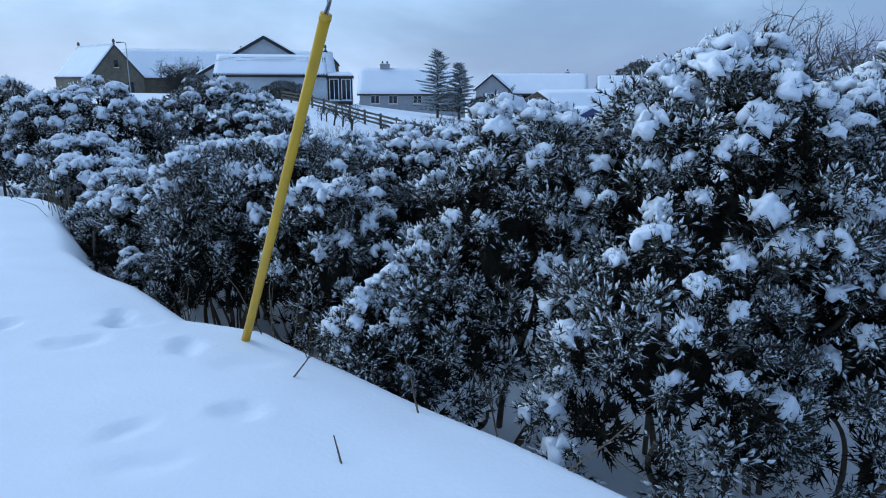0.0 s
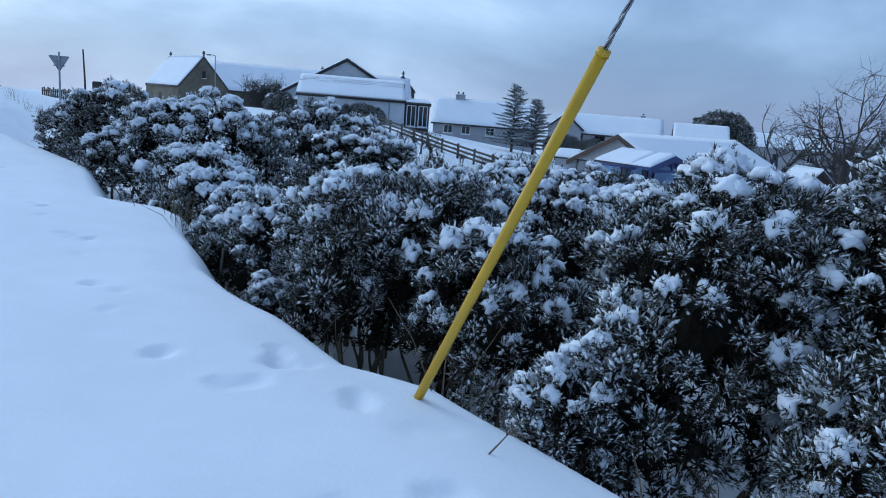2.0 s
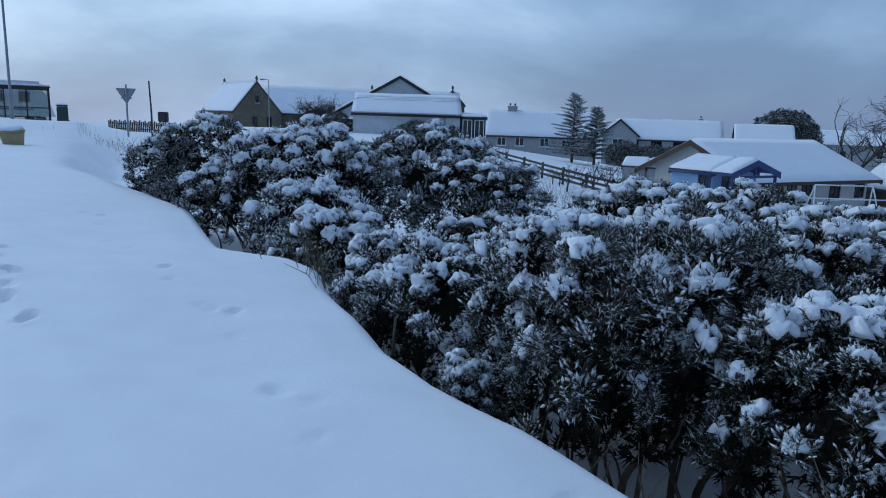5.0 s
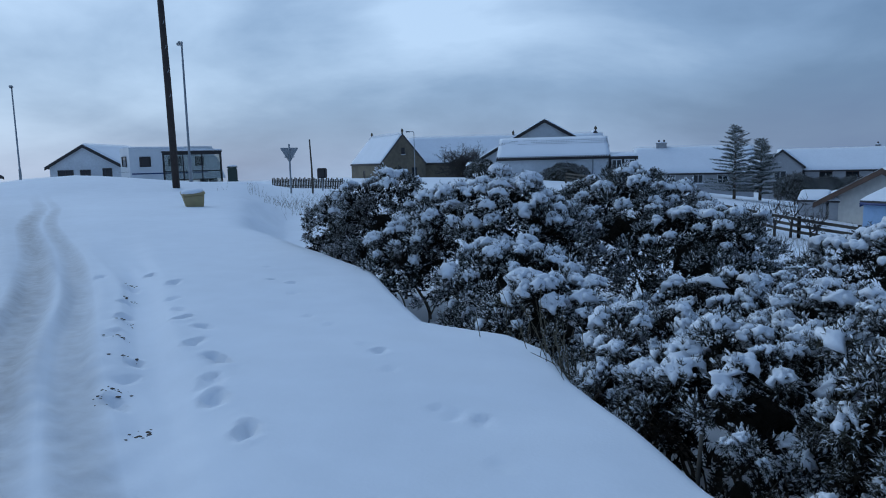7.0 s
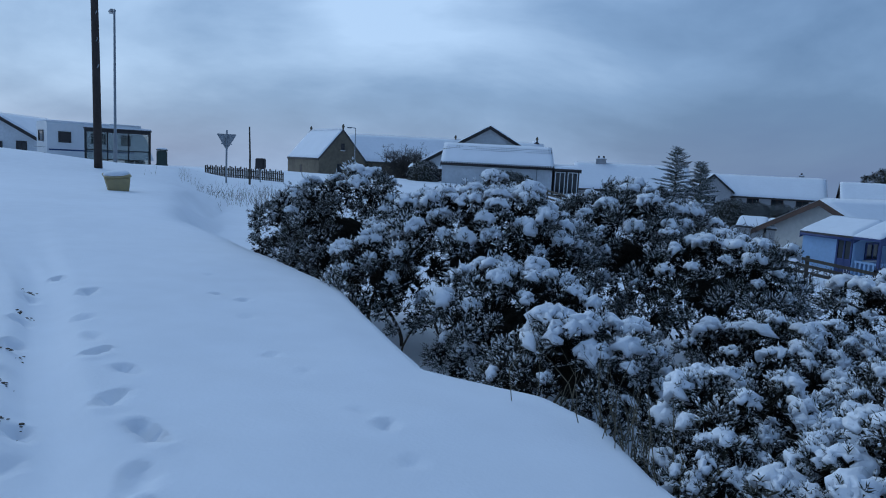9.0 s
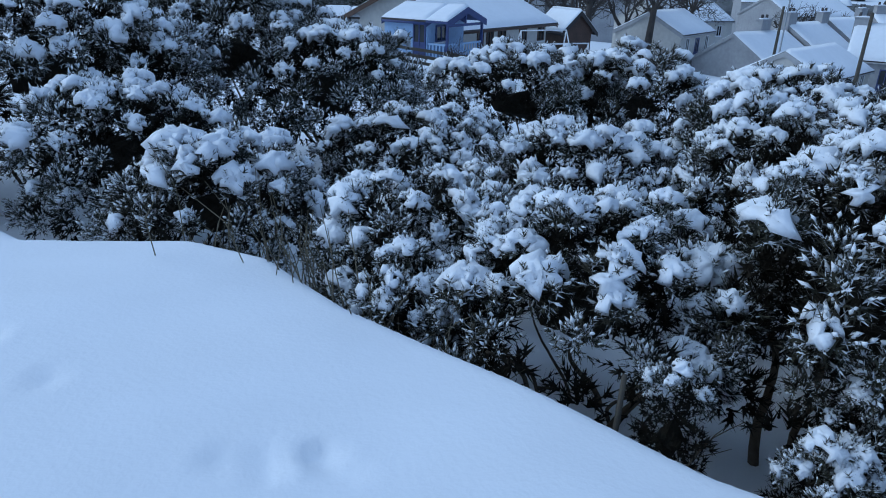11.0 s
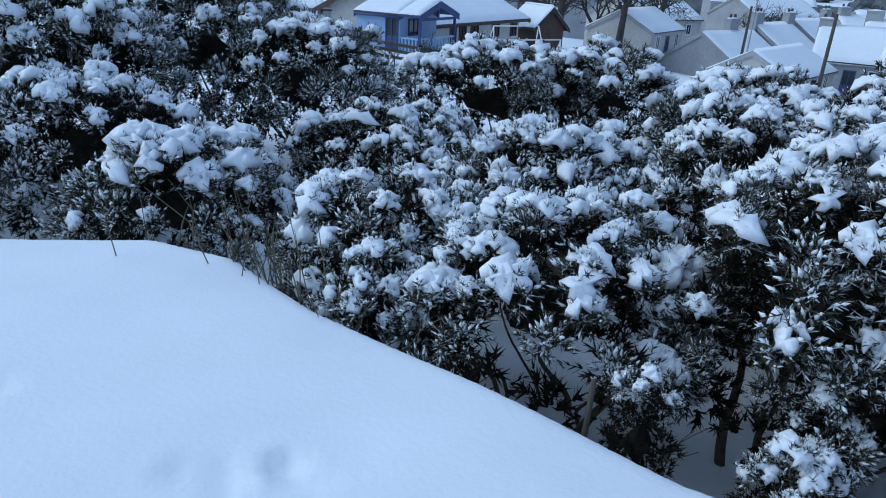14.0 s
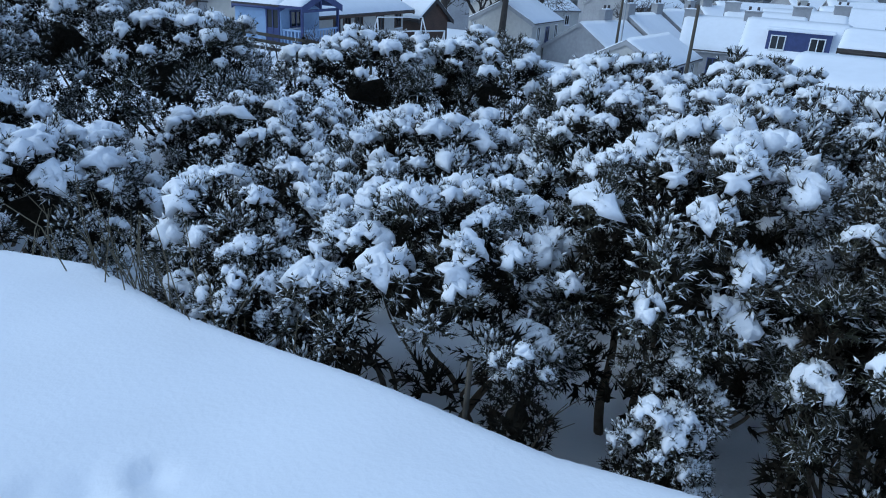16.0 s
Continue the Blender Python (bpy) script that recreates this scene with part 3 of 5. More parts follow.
v, f = tube([tuple((g1 - g0) * 0.994), tuple((g1 - g0) + way * 0.012)], [0.025, 0.0235], 20)
child("cap", mesh_from("cap", v, f, YELLOW), guard)
side1 = way.orthogonal().normalized()
side2 = way.cross(side1)
for k in range(3):
    pts = []
    for i in range(140):
        d, a = i * 0.02, i * 0.62 + k * 2.094
        pts.append(tuple((g1 - g0) + way * d + 0.0055 * (math.cos(a) * side1 + math.sin(a) * side2)))
    v, f = tube(pts, [0.0045] * len(pts), 5)
    child("wire_strand", mesh_from("wire_strand", v, f, WIRE), guard, "grey twisted steel strand")


# ---- houses ----
HARL = material("white_harling", (0.62, 0.64, 0.66), 0.9, spread=0.10, scale=5.0, bump=0.4, bump_scale=25.0)
GREY = material("grey_harling", (0.36, 0.36, 0.37), 0.9, spread=0.12, scale=4.0, bump=0.4, bump_scale=25.0)
CREAM = material("cream_harling", (0.50, 0.48, 0.45), 0.9, spread=0.10, scale=4.0, bump=0.4, bump_scale=25.0)
STONE = material("sandstone", (0.20, 0.165, 0.115), 0.95, second=(0.12, 0.10, 0.075), scale=2.5, bump=0.6, bump_scale=6.0)
BLUE = material("pale_blue_boards", (0.27, 0.41, 0.60), 0.7, spread=0.08, scale=6.0, bump=0.15)
NAVY = material("navy_paint", (0.035, 0.055, 0.16), 0.6, spread=0.2, scale=8.0, bump=0.1)
DARK = material("dark_trim", (0.03, 0.025, 0.025), 0.6, spread=0.3, scale=8.0, bump=0.1)
BROWN = material("brown_stain", (0.075, 0.04, 0.028), 0.7, spread=0.3, scale=10.0, bump=0.2)
FENCE = material("weathered_wood", (0.10, 0.085, 0.065), 0.9, second=(0.06, 0.05, 0.04), scale=14.0, bump=0.3)
TILE = material("dark_roof_tile", (0.07, 0.06, 0.06), 0.8, spread=0.3, scale=6.0, bump=0.3)
WHITE = material("white_paint", (0.72, 0.73, 0.75), 0.5, spread=0.04, scale=8.0, bump=0.05)
STEEL = material("galvanised_steel", (0.30, 0.32, 0.34), 0.55, 0.5, scale=10.0, bump=0.05)
POLE = material("creosoted_pole", (0.035, 0.024, 0.02), 0.85, second=(0.06, 0.045, 0.04), scale=12.0, bump=0.3)
TWIG = material("bare_twigs", (0.055, 0.045, 0.04), 0.9, spread=0.3, scale=8.0, bump=0)
NEEDLE = material("conifer_green", (0.03, 0.045, 0.03), 0.85, second=(0.05, 0.06, 0.04), scale=5.0, bump=0, per_piece=0.4)
frosted(NEEDLE, 0.3)
GRASS = material("dead_grass", (0.17, 0.135, 0.085), 0.9, second=(0.10, 0.085, 0.06), scale=20.0, bump=0, per_piece=0.3)
GLASS = bpy.data.materials.new("window_glass")
GLASS.use_nodes = True
gp = GLASS.node_tree.nodes["Principled BSDF"]
gp.inputs["Base Color"].default_value, gp.inputs["Roughness"].default_value = (0.015, 0.018, 0.022, 1), 0.06
gp.inputs["Specular IOR Level"].default_value = 0.6


def box(bm, x0, y0, z0, x1, y1, z1):
    v = [bm.verts.new(p) for p in ((x0, y0, z0), (x1, y0, z0), (x1, y1, z0), (x0, y1, z0), (x0, y0, z1), (x1, y0, z1), (x1, y1, z1), (x0, y1, z1))]
    for q in ((3, 2, 1, 0), (4, 5, 6, 7), (0, 1, 5, 4), (1, 2, 6, 5), (2, 3, 7, 6), (3, 0, 4, 7)):
        bm.faces.new([v[i] for i in q])


def boxes(*items, bevel=0.0):
    bm = bmesh.new()
    for it in items:
        box(bm, *it)
    if bevel:
        bmesh.ops.bevel(bm, geom=bm.edges[:], offset=bevel, segments=2, affect="EDGES")
    return bm


def prism(profile, x0, x1):
    """A profile of (y, z) drawn out along x."""
    bm = bmesh.new()
    a = [bm.verts.new((x0, y, z)) for y, z in profile]
    b = [bm.verts.new((x1, y, z)) for y, z in profile]
    n = len(profile)
    bm.faces.new(a[::-1])
    bm.faces.new(b)
    for i in range(n):
        bm.faces.new((a[i], a[(i + 1) % n], b[(i + 1) % n], b[i]))
    bmesh.ops.recalc_face_normals(bm, faces=bm.faces)
    return bm


def slab(y0, z0, y1, z1, low, high, x0, x1):
    """A sloping slab between two heights over the line from (y0, z0) to (y1, z1)."""
    return prism([(y0, z0 + low), (y1, z1 + low), (y1, z1 + high), (y0, z0 + high)], x0, x1)


def snow_slab(y0, z0, y1, z1, low, high, x0, x1, seed):
    """Snow on a roof slope: rounded over at its edges, uneven on top."""
    nu, nv = 25, 9
    v, f = [], []
    for j in range(nv):
        for i in range(nu):
            u, w = i / (nu - 1), j / (nv - 1)
            x, y, z = x0 + (x1 - x0) * u, y0 + (y1 - y0) * w, z0 + (z1 - z0) * w
            rim = min(1.0, 6 * min(u, 1 - u) * abs(x1 - x0) / 1.2, 6 * min(w, 1 - w + 0.2) * math.hypot(y1 - y0, z1 - z0) / 1.2)
            rim = math.sqrt(max(0.0, rim))
            t = low + (high - low) * rim * (1 + 0.25 * noise.noise(Vector((x * 0.6, y * 0.6, seed)))) + (0.0 if rim else 0.0)
            v.append((x, y, z + t))
    n = len(v)
    v += [(a, b, z0 + (z1 - z0) * (j // nu) / (nv - 1) + low - 0.01) for j, (a, b, c) in enumerate(v)]
    for j in range(nv - 1):
        for i in range(nu - 1):
            a = j * nu + i
            f += [(a, a + 1, a + nu + 1, a + nu), (n + a, n + a + nu, n + a + nu + 1, n + a + 1)]
    for i in range(nu - 1):
        for a, b in ((i + 1, i), ((nv - 1) * nu + i, (nv - 1) * nu + i + 1)):
            f.append((a, b, n + b, n + a))
    for j in range(nv - 1):
        for a, b in ((j * nu, (j + 1) * nu), ((j + 1) * nu + nu - 1, j * nu + nu - 1)):
            f.append((a, b, n + b, n + a))
    return mesh_from("snow_cover", v, f, SNOW)


def window(parent, m, w, h, frame_mat, name="window", bars=1, door=False):
    """A window or door set into a wall: m places it, facing its own -y."""
    fr = 0.07
    items = [(-w / 2, -0.05, 0, -w / 2 + fr, 0.06, h), (w / 2 - fr, -0.05, 0, w / 2, 0.06, h), (-w / 2 + fr, -0.05, h - fr, w / 2 - fr, 0.06, h), (-w / 2 + fr, -0.05, 0, w / 2 - fr, 0.06, fr)]
    for k in range(bars):
        x = -w / 2 + w * (k + 1) / (bars + 1)
        items.append((x - 0.03, -0.045, fr, x + 0.03, 0.05, h - fr))
    if door:
        items.append((-w / 2 + fr, -0.03, fr, w / 2 - fr, 0.03, h * 0.45))
    ob = part("door" if door else name, boxes(*items), frame_mat, parent)
    ob.matrix_local = m
    pane = part("pane", boxes((-w / 2 + fr, -0.012, h * 0.45 if door else fr, w / 2 - fr, 0.012, h - fr)), GLASS, ob, "dark reflecting glass")
    if not door:
        sill = part("sill", boxes((-w / 2 - 0.08, -0.14, -0.08, w / 2 + 0.08, 0.02, -0.003), bevel=0.01), WHITE, ob)
    return ob


def house(name, label, at, angle, length, slopes, base, wall_mat, trim=DARK, openings=(), chimneys=(), over=0.35, side_over=0.25, gutter=True, category="house", group="", snow=0.11):
    """A house with its ridge along its own x. slopes: the roof's outline over y as points (y, z), from one eave to the other.
    openings: (side, along, sill, width, height, kind, material). chimneys: (along, y, foot, top, width)."""
    top = tagged(new(name), label, category, group)
    top.matrix_world = pose(at[0], at[1], at[2], 0, 0, angle)
    h = length / 2
    prof = [(slopes[0][0], base)] + list(slopes) + [(slopes[-1][0], base)]
    part("wall", prism(prof, -h, h), wall_mat, top)
    for k, ((y0, z0), (y1, z1)) in enumerate(zip(slopes[:-1], slopes[1:])):
        e0, e1 = y0, y1
        g = (z1 - z0) / max(1e-6, (y1 - y0))
        a, b = (y0 - over if k == 0 else y0), (y1 + over if k == len(slopes) - 2 else y1)
        za, zb = z0 + g * (a - y0), z1 + g * (b - y1)
        part("roof", slab(a, za, b, zb, 0.01, 0.13, -h - side_over, h + side_over), TILE, top, "dark tiled roof slope")
        child("snow_cover", snow_slab(a - 0.02 * (k == 0), za, b, zb, 0.13, 0.13 + snow, -h - side_over - 0.02, h + side_over + 0.02, k + at[0]), top, "smooth white snow on the roof")
        for x in (-h - side_over - 0.03, h + side_over):
            part("bargeboard", slab(a, za, b, zb, -0.20, 0.10, x, x + 0.03), trim, top)
        if gutter and k in (0, len(slopes) - 2):
            yy, zz = (a, za) if k == 0 else (b, zb)
            v, f = tube([(-h - side_over, yy, zz - 0.03), (h + side_over, yy, zz - 0.03)], [0.06, 0.06], 8)
            child("gutter", mesh_from("gutter", v, f, trim), top)
    for sd, along, sill, w, hh, kind, mat in openings:
        y0, y1 = slopes[0][0], slopes[-1][0]
        m = {"f": pose(along, y0 - 0.01, sill), "b": pose(along, y1 + 0.01, sill, 0, 0, 180), "l": pose(-h - 0.01, along, sill, 0, 0, -90), "r": pose(h + 0.01, along, sill, 0, 0, 90)}[sd]
        window(top, m, w, hh, mat, bars=0 if w < 0.7 else (1 if w < 1.6 else 2), door=kind == "door")
    for along, y, foot, tip, w in chimneys:
        ch = part("chimney", boxes((along - w / 2, y - 0.3, foot, along + w / 2, y + 0.3, tip), (along - w / 2 - 0.06, y - 0.36, tip, along + w / 2 + 0.06, y + 0.36, tip + 0.1)), wall_mat, top)
        child("snow_cover", mesh_from("snow_cover", *lumpy(along, y, tip + 0.1, w / 2, 0.32, 0.12), SNOW), ch)
        for k in (-1, 1) if w > 0.7 else (0,):
            v, f = tube([(along + k * w * 0.25, y, tip + 0.08), (along + k * w * 0.25, y, tip + 0.45)], [0.12, 0.10], 10)
            child("chimney_pot", mesh_from("chimney_pot", v, f, TILE), ch)
    return top


def lumpy(x, y, z, rx, ry, rz):
    v, f = BALL2
    w = np.array([p * (1 + 0.12 * noise.noise(Vector(p) * 2 + Vector((x, y, 0)))) for p in v])
    w[:, 2] = np.maximum(w[:, 2], -0.1)
    return w * np.array((rx, ry, rz)) + np.array((x, y, z)), f


def gable(half, eave, ridge):
    return [(-half, eave), (0, ridge), (half, eave)]


# white house with a long lower wing
house("white_house", "white harled gable house with dark bargeboards and snowy roof", (-18.9, 71.9, -0.6), 105.3, 11.0, gable(5.9, 2.4, 5.75), -1.5, HARL)
wing = house("house_wing", "long low white wing with a snow-filled pantile roof", (-15.8, 62.5, -0.6), 11.9, 9.3, [(-1.7, 2.3), (1.7, 3.85)], -1.5, HARL, over=0.25, side_over=0.12, openings=(), snow=0.035, category="house wing")
for k in range(44):
    x = -4.7 + 9.4 * k / 43
    v, f = tube([(x, -1.98, 2.27), (x, -1.78, 2.37)], [0.075, 0.075], 8)
    child("pantile", mesh_from("pantile", v, f, TILE), wing)
    for q in range(3):
        if noise.noise(Vector((x * 0.7, q * 2.3, 3))) > -0.12:
            y = 0.55 + 0.33 * q
            bumpv, bumpf = tube([(x, y, 2.3 + (y + 1.7) * 0.456 + 0.16), (x, y + 0.1, 2.3 + (y + 1.8) * 0.456 + 0.16)], [0.05, 0.04], 6)
            child("pantile", mesh_from("pantile", bumpv, bumpf, TILE), wing)
v, f = tube([(3.35, -1.76, -0.9), (3.35, -1.76, 2.25)], [0.04, 0.04], 8)
child("downpipe", mesh_from("downpipe", v, f, STEEL), wing)
house("glazed_porch", "dark-framed glazed porch with a flat snowy roof", (-9.95, 63.2, -0.6), 11.9, 2.1, [(-1.2, 2.15), (1.2, 2.35)], -1.2, DARK, over=0.2, side_over=0.1, snow=0.12,
      openings=(("f", -0.55, 0.15, 0.85, 1.85, "window", WHITE), ("f", 0.5, 0.15, 0.85, 1.85, "window", WHITE), ("r", 0.0, 0.15, 1.6, 1.85, "window", WHITE)), category="porch")
house("dark_shed", "dark timber lean-to against the white house", (-22.3, 64.6, -0.6), 11.9, 4.0, [(-1.0, 1.6), (1.0, 1.9)], -1.2, DARK, snow=0.02, over=0.1, side_over=0.1, category="shed")

# stone church hall behind
house("stone_hall", "brown sandstone hall with steep snowy gable roof", (-46.7, 93.3, -1.6), 136, 13.0, gable(3.3, 3.1, 7.0), -5, STONE, trim=TILE, over=0.1, side_over=0.02,
      openings=(("l", -1.6, 1.0, 0.7, 1.5, "window", DARK), ("l", 0.4, 1.0, 0.7, 1.5, "window", DARK), ("l", 0.0, 4.3, 0.5, 0.9, "window", DARK), ("b", 0.5, 0.4, 0.8, 1.7, "window", DARK)))
house("long_hall", "long stone hall with one wide snow-covered roof", (-31.5, 101.5, -1.6), 16, 29.0, gable(4.6, 3.0, 6.7), -5, STONE, trim=TILE, over=0.1, side_over=0.02)
house("far_gable", "small stone gable with a finial rising behind the roofs", (-19.2, 107.5, -1.6), 106, 5.0, gable(1.9, 5.0, 7.1), -5, STONE, trim=TILE, over=0.1, side_over=0.02)
for nm, x, y, z in (("gable_finial", -42.1, 88.9, 5.35), ("gable_finial", -51.2, 97.8, 5.35), ("gable_finial", -18.5, 105.2, 5.4), ("flue_stack", -30.0, 101.9, 5.05)):
    v, f = tube([(0, 0, -0.2), (0, 0, 0.35), (0, 0, 0.42), (0, 0, 0.62), (0, 0, 0.85)], [0.14, 0.12, 0.2, 0.18, 0.03], 8)
    ob = tagged(new(nm, mesh_from(nm, v, f, STONE)), "small dark stone finial standing on the roof ridge", "finial", "roof finials")
    ob.location = (x, y, z)

# bungalows
house("bungalow", "low grey bungalow with a wide snow-covered hipped roof", (-4.9, 90.9, -2.5), 3, 13.0, gable(4.4, 2.2, 5.0), -4, GREY, openings=[("f", x, 0.9, 1.1, 1.0, "window", WHITE) for x in (-4.6, -2.4, 0.6, 3.2)], chimneys=((-3.5, 0, 4.4, 5.6, 1.2),))
house("grey_bungalow", "grey harled bungalow with dark windows and snowy gable roof", (13.4, 108.8, -2.9), -8, 14.5, gable(4.4, 2.3, 4.9), -5, GREY, openings=[("f", x, 0.8, 1.5, 1.2, "window", BROWN) for x in (-4.6, -1.4, 1.6, 4.6)], chimneys=((4.5, 0.8, 4.3, 5.3, 0.6),))
house("grey_bungalow_wing", "grey gabled wing with a white-framed window", (6.5, 106.6, -2.9), 82, 5.0, gable(2.4, 2.9, 4.9), -5, GREY, openings=(("l", 0.2, 0.9, 1.5, 1.3, "window", WHITE),), category="house wing")
house("grey_bungalow", "far bungalow end with a snowy gable roof", (25.3, 103.5, -2.9), -10, 7.0, gable(3.6, 2.4, 4.6), -5, GREY)
house("cream_bungalow", "cream harled bungalow with brown doors and a wide snowy roof", (10.2, 48.0, -3.4), 38, 11.0, gable(4.0, 2.1, 3.95), -5, CREAM, trim=BROWN, over=0.6, side_over=0.5,
      openings=(("f", 4.7, 0.8, 0.9, 1.2, "window", BROWN), ("f", 2.2, 0.75, 1.0, 1.3, "window", BROWN), ("f", -0.5, 0.0, 0.95, 2.0, "door", BROWN), ("f", -1.9, 0.3, 0.8, 1.7, "window", BROWN), ("f", -3.0, 0.3, 0.7, 1.7, "window", BROWN)))
house("brown_shed", "dark brown timber shed with a steep snowy roof", (19.3, 50.0, -3.6), 100, 3.0, gable(1.2, 1.7, 2.8), -5, BROWN, category="shed")

# blue cabin: its blue long side faces the road, and the roof runs on over a porch at its end
cabin = house("blue_cabin", "pale blue timber cabin with a snow-covered roof and navy porch", (6.005, 39.70, -2.5), -49.85, 2.6, gable(1.73, 1.72, 2.29), -2, BLUE, trim=NAVY, over=0.2, side_over=0.02,
              openings=(("f", 0.85, 0.0, 0.75, 1.6, "door", NAVY), ("r", -0.5, 0.7, 1.0, 0.8, "window", NAVY)), category="cabin", snow=0.12)
PITCH = 0.33
for sgn in (-1, 1):
    ye, yr = sgn * 1.93, 0.0
    ze, zr = 1.72 - PITCH * 0.2, 2.29
    (ya, za), (yb, zb) = sorted(((ye, ze), (yr, zr)))
    part("porch_roof", slab(ya, za, yb, zb, 0.01, 0.13, 1.36, 2.53), NAVY, cabin)
    child("snow_cover", snow_slab(ya, za, yb, zb, 0.13, 0.25, 1.30, 2.55, 5 + sgn), cabin)
    part("bargeboard", slab(ya, za, yb, zb, -0.20, 0.11, 2.532, 2.565), NAVY, cabin)
    part("post", boxes((2.36, sgn * 1.68 - 0.06, -1.0, 2.48, sgn * 1.68 + 0.06, 1.72), bevel=0.01), NAVY, cabin)
part("tie_beam", boxes((2.37, -1.615, 1.5, 2.47, 1.615, 1.62)), NAVY, cabin)
part("king_post", boxes((2.38, -0.05, 1.625, 2.46, 0.05, 2.2)), NAVY, cabin)
part("porch_floor", boxes((1.31, -1.75, -1.0, 2.5, 1.75, -0.05)), NAVY, cabin)
for z in (0.25, 0.62):
    part("porch_rail", boxes((2.39, -1.615, z, 2.45, 1.615, z + 0.09)), BLUE, cabin)
    part("porch_rail", boxes((1.32, -1.71, z, 2.355, -1.65, z + 0.09)), BLUE, cabin)
for k in range(12):
    y = -1.5 + k * 0.27
    part("baluster", boxes((2.40, y - 0.04, -0.045, 2.44, y + 0.04, 0.62)), BLUE, cabin)
for k in range(5):
    x = 1.42 + k * 0.2
    part("baluster", boxes((x - 0.04, -1.70, -0.045, x + 0.04, -1.66, 0.62)), BLUE, cabin)
for k in range(11):
    z = 0.02 + k * 0.155
    part("board_joint", boxes((-1.3, -1.738, z - 0.008, 0.46, -1.728, z + 0.008)), BLUE, cabin)

# village below
VIL = "grey harled village cottage with chimneys and a snow-covered roof"
for x, y, z, ang, ln, half, eave, ridge, mat, chim in (
        (38.0, 51.9, -6.9, 18, 7.6, 3.4, 2.4, 4.5, GREY, ((0.6, 0.3, 3.9, 5.5, 1.3),)),
        (45.0, 54.6, -6.6, 20, 6.6, 3.4, 2.6, 4.8, GREY, ((-3.0, 0, 4.2, 5.7, 1.3), (2.8, 0, 4.2, 5.7, 1.3))),
        (52.0, 57.2, -6.4, 20, 7.0, 3.4, 2.6, 4.9, GREY, ((3.0, 0, 4.2, 5.8, 1.3),)),
        (33.0, 41.3, -6.1, 28, 9.5, 2.6, 2.2, 3.6, CREAM, ()),
        (45.5, 46.0, -6.3, -50, 5.6, 3.0, 2.6, 4.9, GREY, ((-2.4, 0, 4.2, 5.4, 1.2), (2.4, 0, 4.2, 5.6, 1.3))),
        (51.0, 46.0, -6.2, -50, 6.5, 3.2, 2.8, 5.3, GREY, ((-2.8, 0, 4.8, 6.0, 1.3), (2.8, 0, 4.8, 6.0, 1.4))),
        (57.0, 46.5, -6.0, -50, 7.0, 3.2, 2.8, 5.3, GREY, ((3.0, 0, 4.8, 6.0, 1.3),)),
        (68.0, 62.0, -6.5, -15, 12.0, 3.6, 3.0, 5.2, GREY, ((-5.2, 0, 4.6, 6.0, 1.2),)),
        (82.0, 70.0, -6.3, -25, 14.0, 3.8, 3.0, 5.2, CREAM, ((5.2, 0, 4.6, 6.0, 1.2),)),
        (78.0, 52.0, -6.0, -50, 12.0, 3.8, 3.0, 5.4, GREY, ((5.2, 0, 4.8, 6.2, 1.2),)),
        (95.0, 62.0, -5.5, -35, 14.0, 3.8, 3.0, 5.4, GREY, ((-5.2, 0, 4.8, 6.2, 1.2),)),
        (32.5, 57.0, -5.0, 35, 8.0, 2.8, 2.4, 3.9, CREAM, ()),
        (110.0, 80.0, -5.0, -20, 16.0, 4.0, 3.0, 5.4, GREY, ((6, 0, 4.8, 6.2, 1.2),)),
        (72.0, 84.0, -5.5, 10, 14.0, 4.0, 3.0, 5.2, GREY, ((-5, 0, 4.6, 6.0, 1.2),)),
        (48.0, 78.0, -5.5, 15, 12.0, 3.8, 2.6, 4.8, CREAM, ((4, 0, 4.2, 5.6, 1.2),)),
        (62.0, 110.0, -4.5, -10, 16.0, 4.0, 3.0, 5.2, GREY, ((5, 0, 4.6, 6.0, 1.2),)),
        (45.0, 130.0, -4.0, -12, 18.0, 4.0, 3.0, 5.2, GREY, ((5, 0, 4.6, 6.0, 1.2),)),
        (85.0, 100.0, -4.5, -30, 16.0, 4.0, 3.0, 5.2, GREY, ((-5, 0, 4.6, 6.0, 1.2),)),
        (125.0, 60.0, -5.0, -60, 16.0, 4.0, 3.0, 5.2, GREY, ((5, 0, 4.6, 6.0, 1.2),)),
        (140.0, 100.0, -4.0, -30, 18.0, 4.0, 3.0, 5.2, CREAM, ((5, 0, 4.6, 6.0, 1.2),))):
    wins = [("f", a * ln, 0.9, 0.9, 1.2, "window", WHITE) for a in (-0.3, 0.3)] + [("r", 0.0, 0.9, 0.9, 1.2, "window", WHITE), ("f", 0.0, 0.0, 0.9, 2.0, "door", NAVY)]
    house("cottage", VIL, (x, y, z), ang, ln, gable(half, eave, ridge), -4, mat, trim=GREY, openings=wins, chimneys=chim, over=0.2, side_over=0.1, group="village cottages")
dorm = house("dormer_house", "grey house with a dark dormer and a deep snowy roof", (41.5, 36.0, -5.9), -57, 6.4, gable(3.0, 2.9, 5.0), -4, GREY, openings=(("f", 1.0, 1.0, 1.0, 1.1, "window", WHITE), ("l", 0, 1.0, 0.9, 1.2, "window", WHITE)), trim=DARK, over=0.2, side_over=0.1)
part("dormer", boxes((-1.6, -2.7, 3.1, 2.3, 0.5, 4.55)), NAVY, dorm, "dark slate-hung dormer")
part("snow_cover", boxes((-1.75, -2.85, 4.56, 2.45, 0.6, 4.75), bevel=0.05), SNOW, dorm)
for x in (-0.9, 1.5):
    window(dorm, pose(x, -2.72, 3.35), 0.95, 0.95, WHITE)
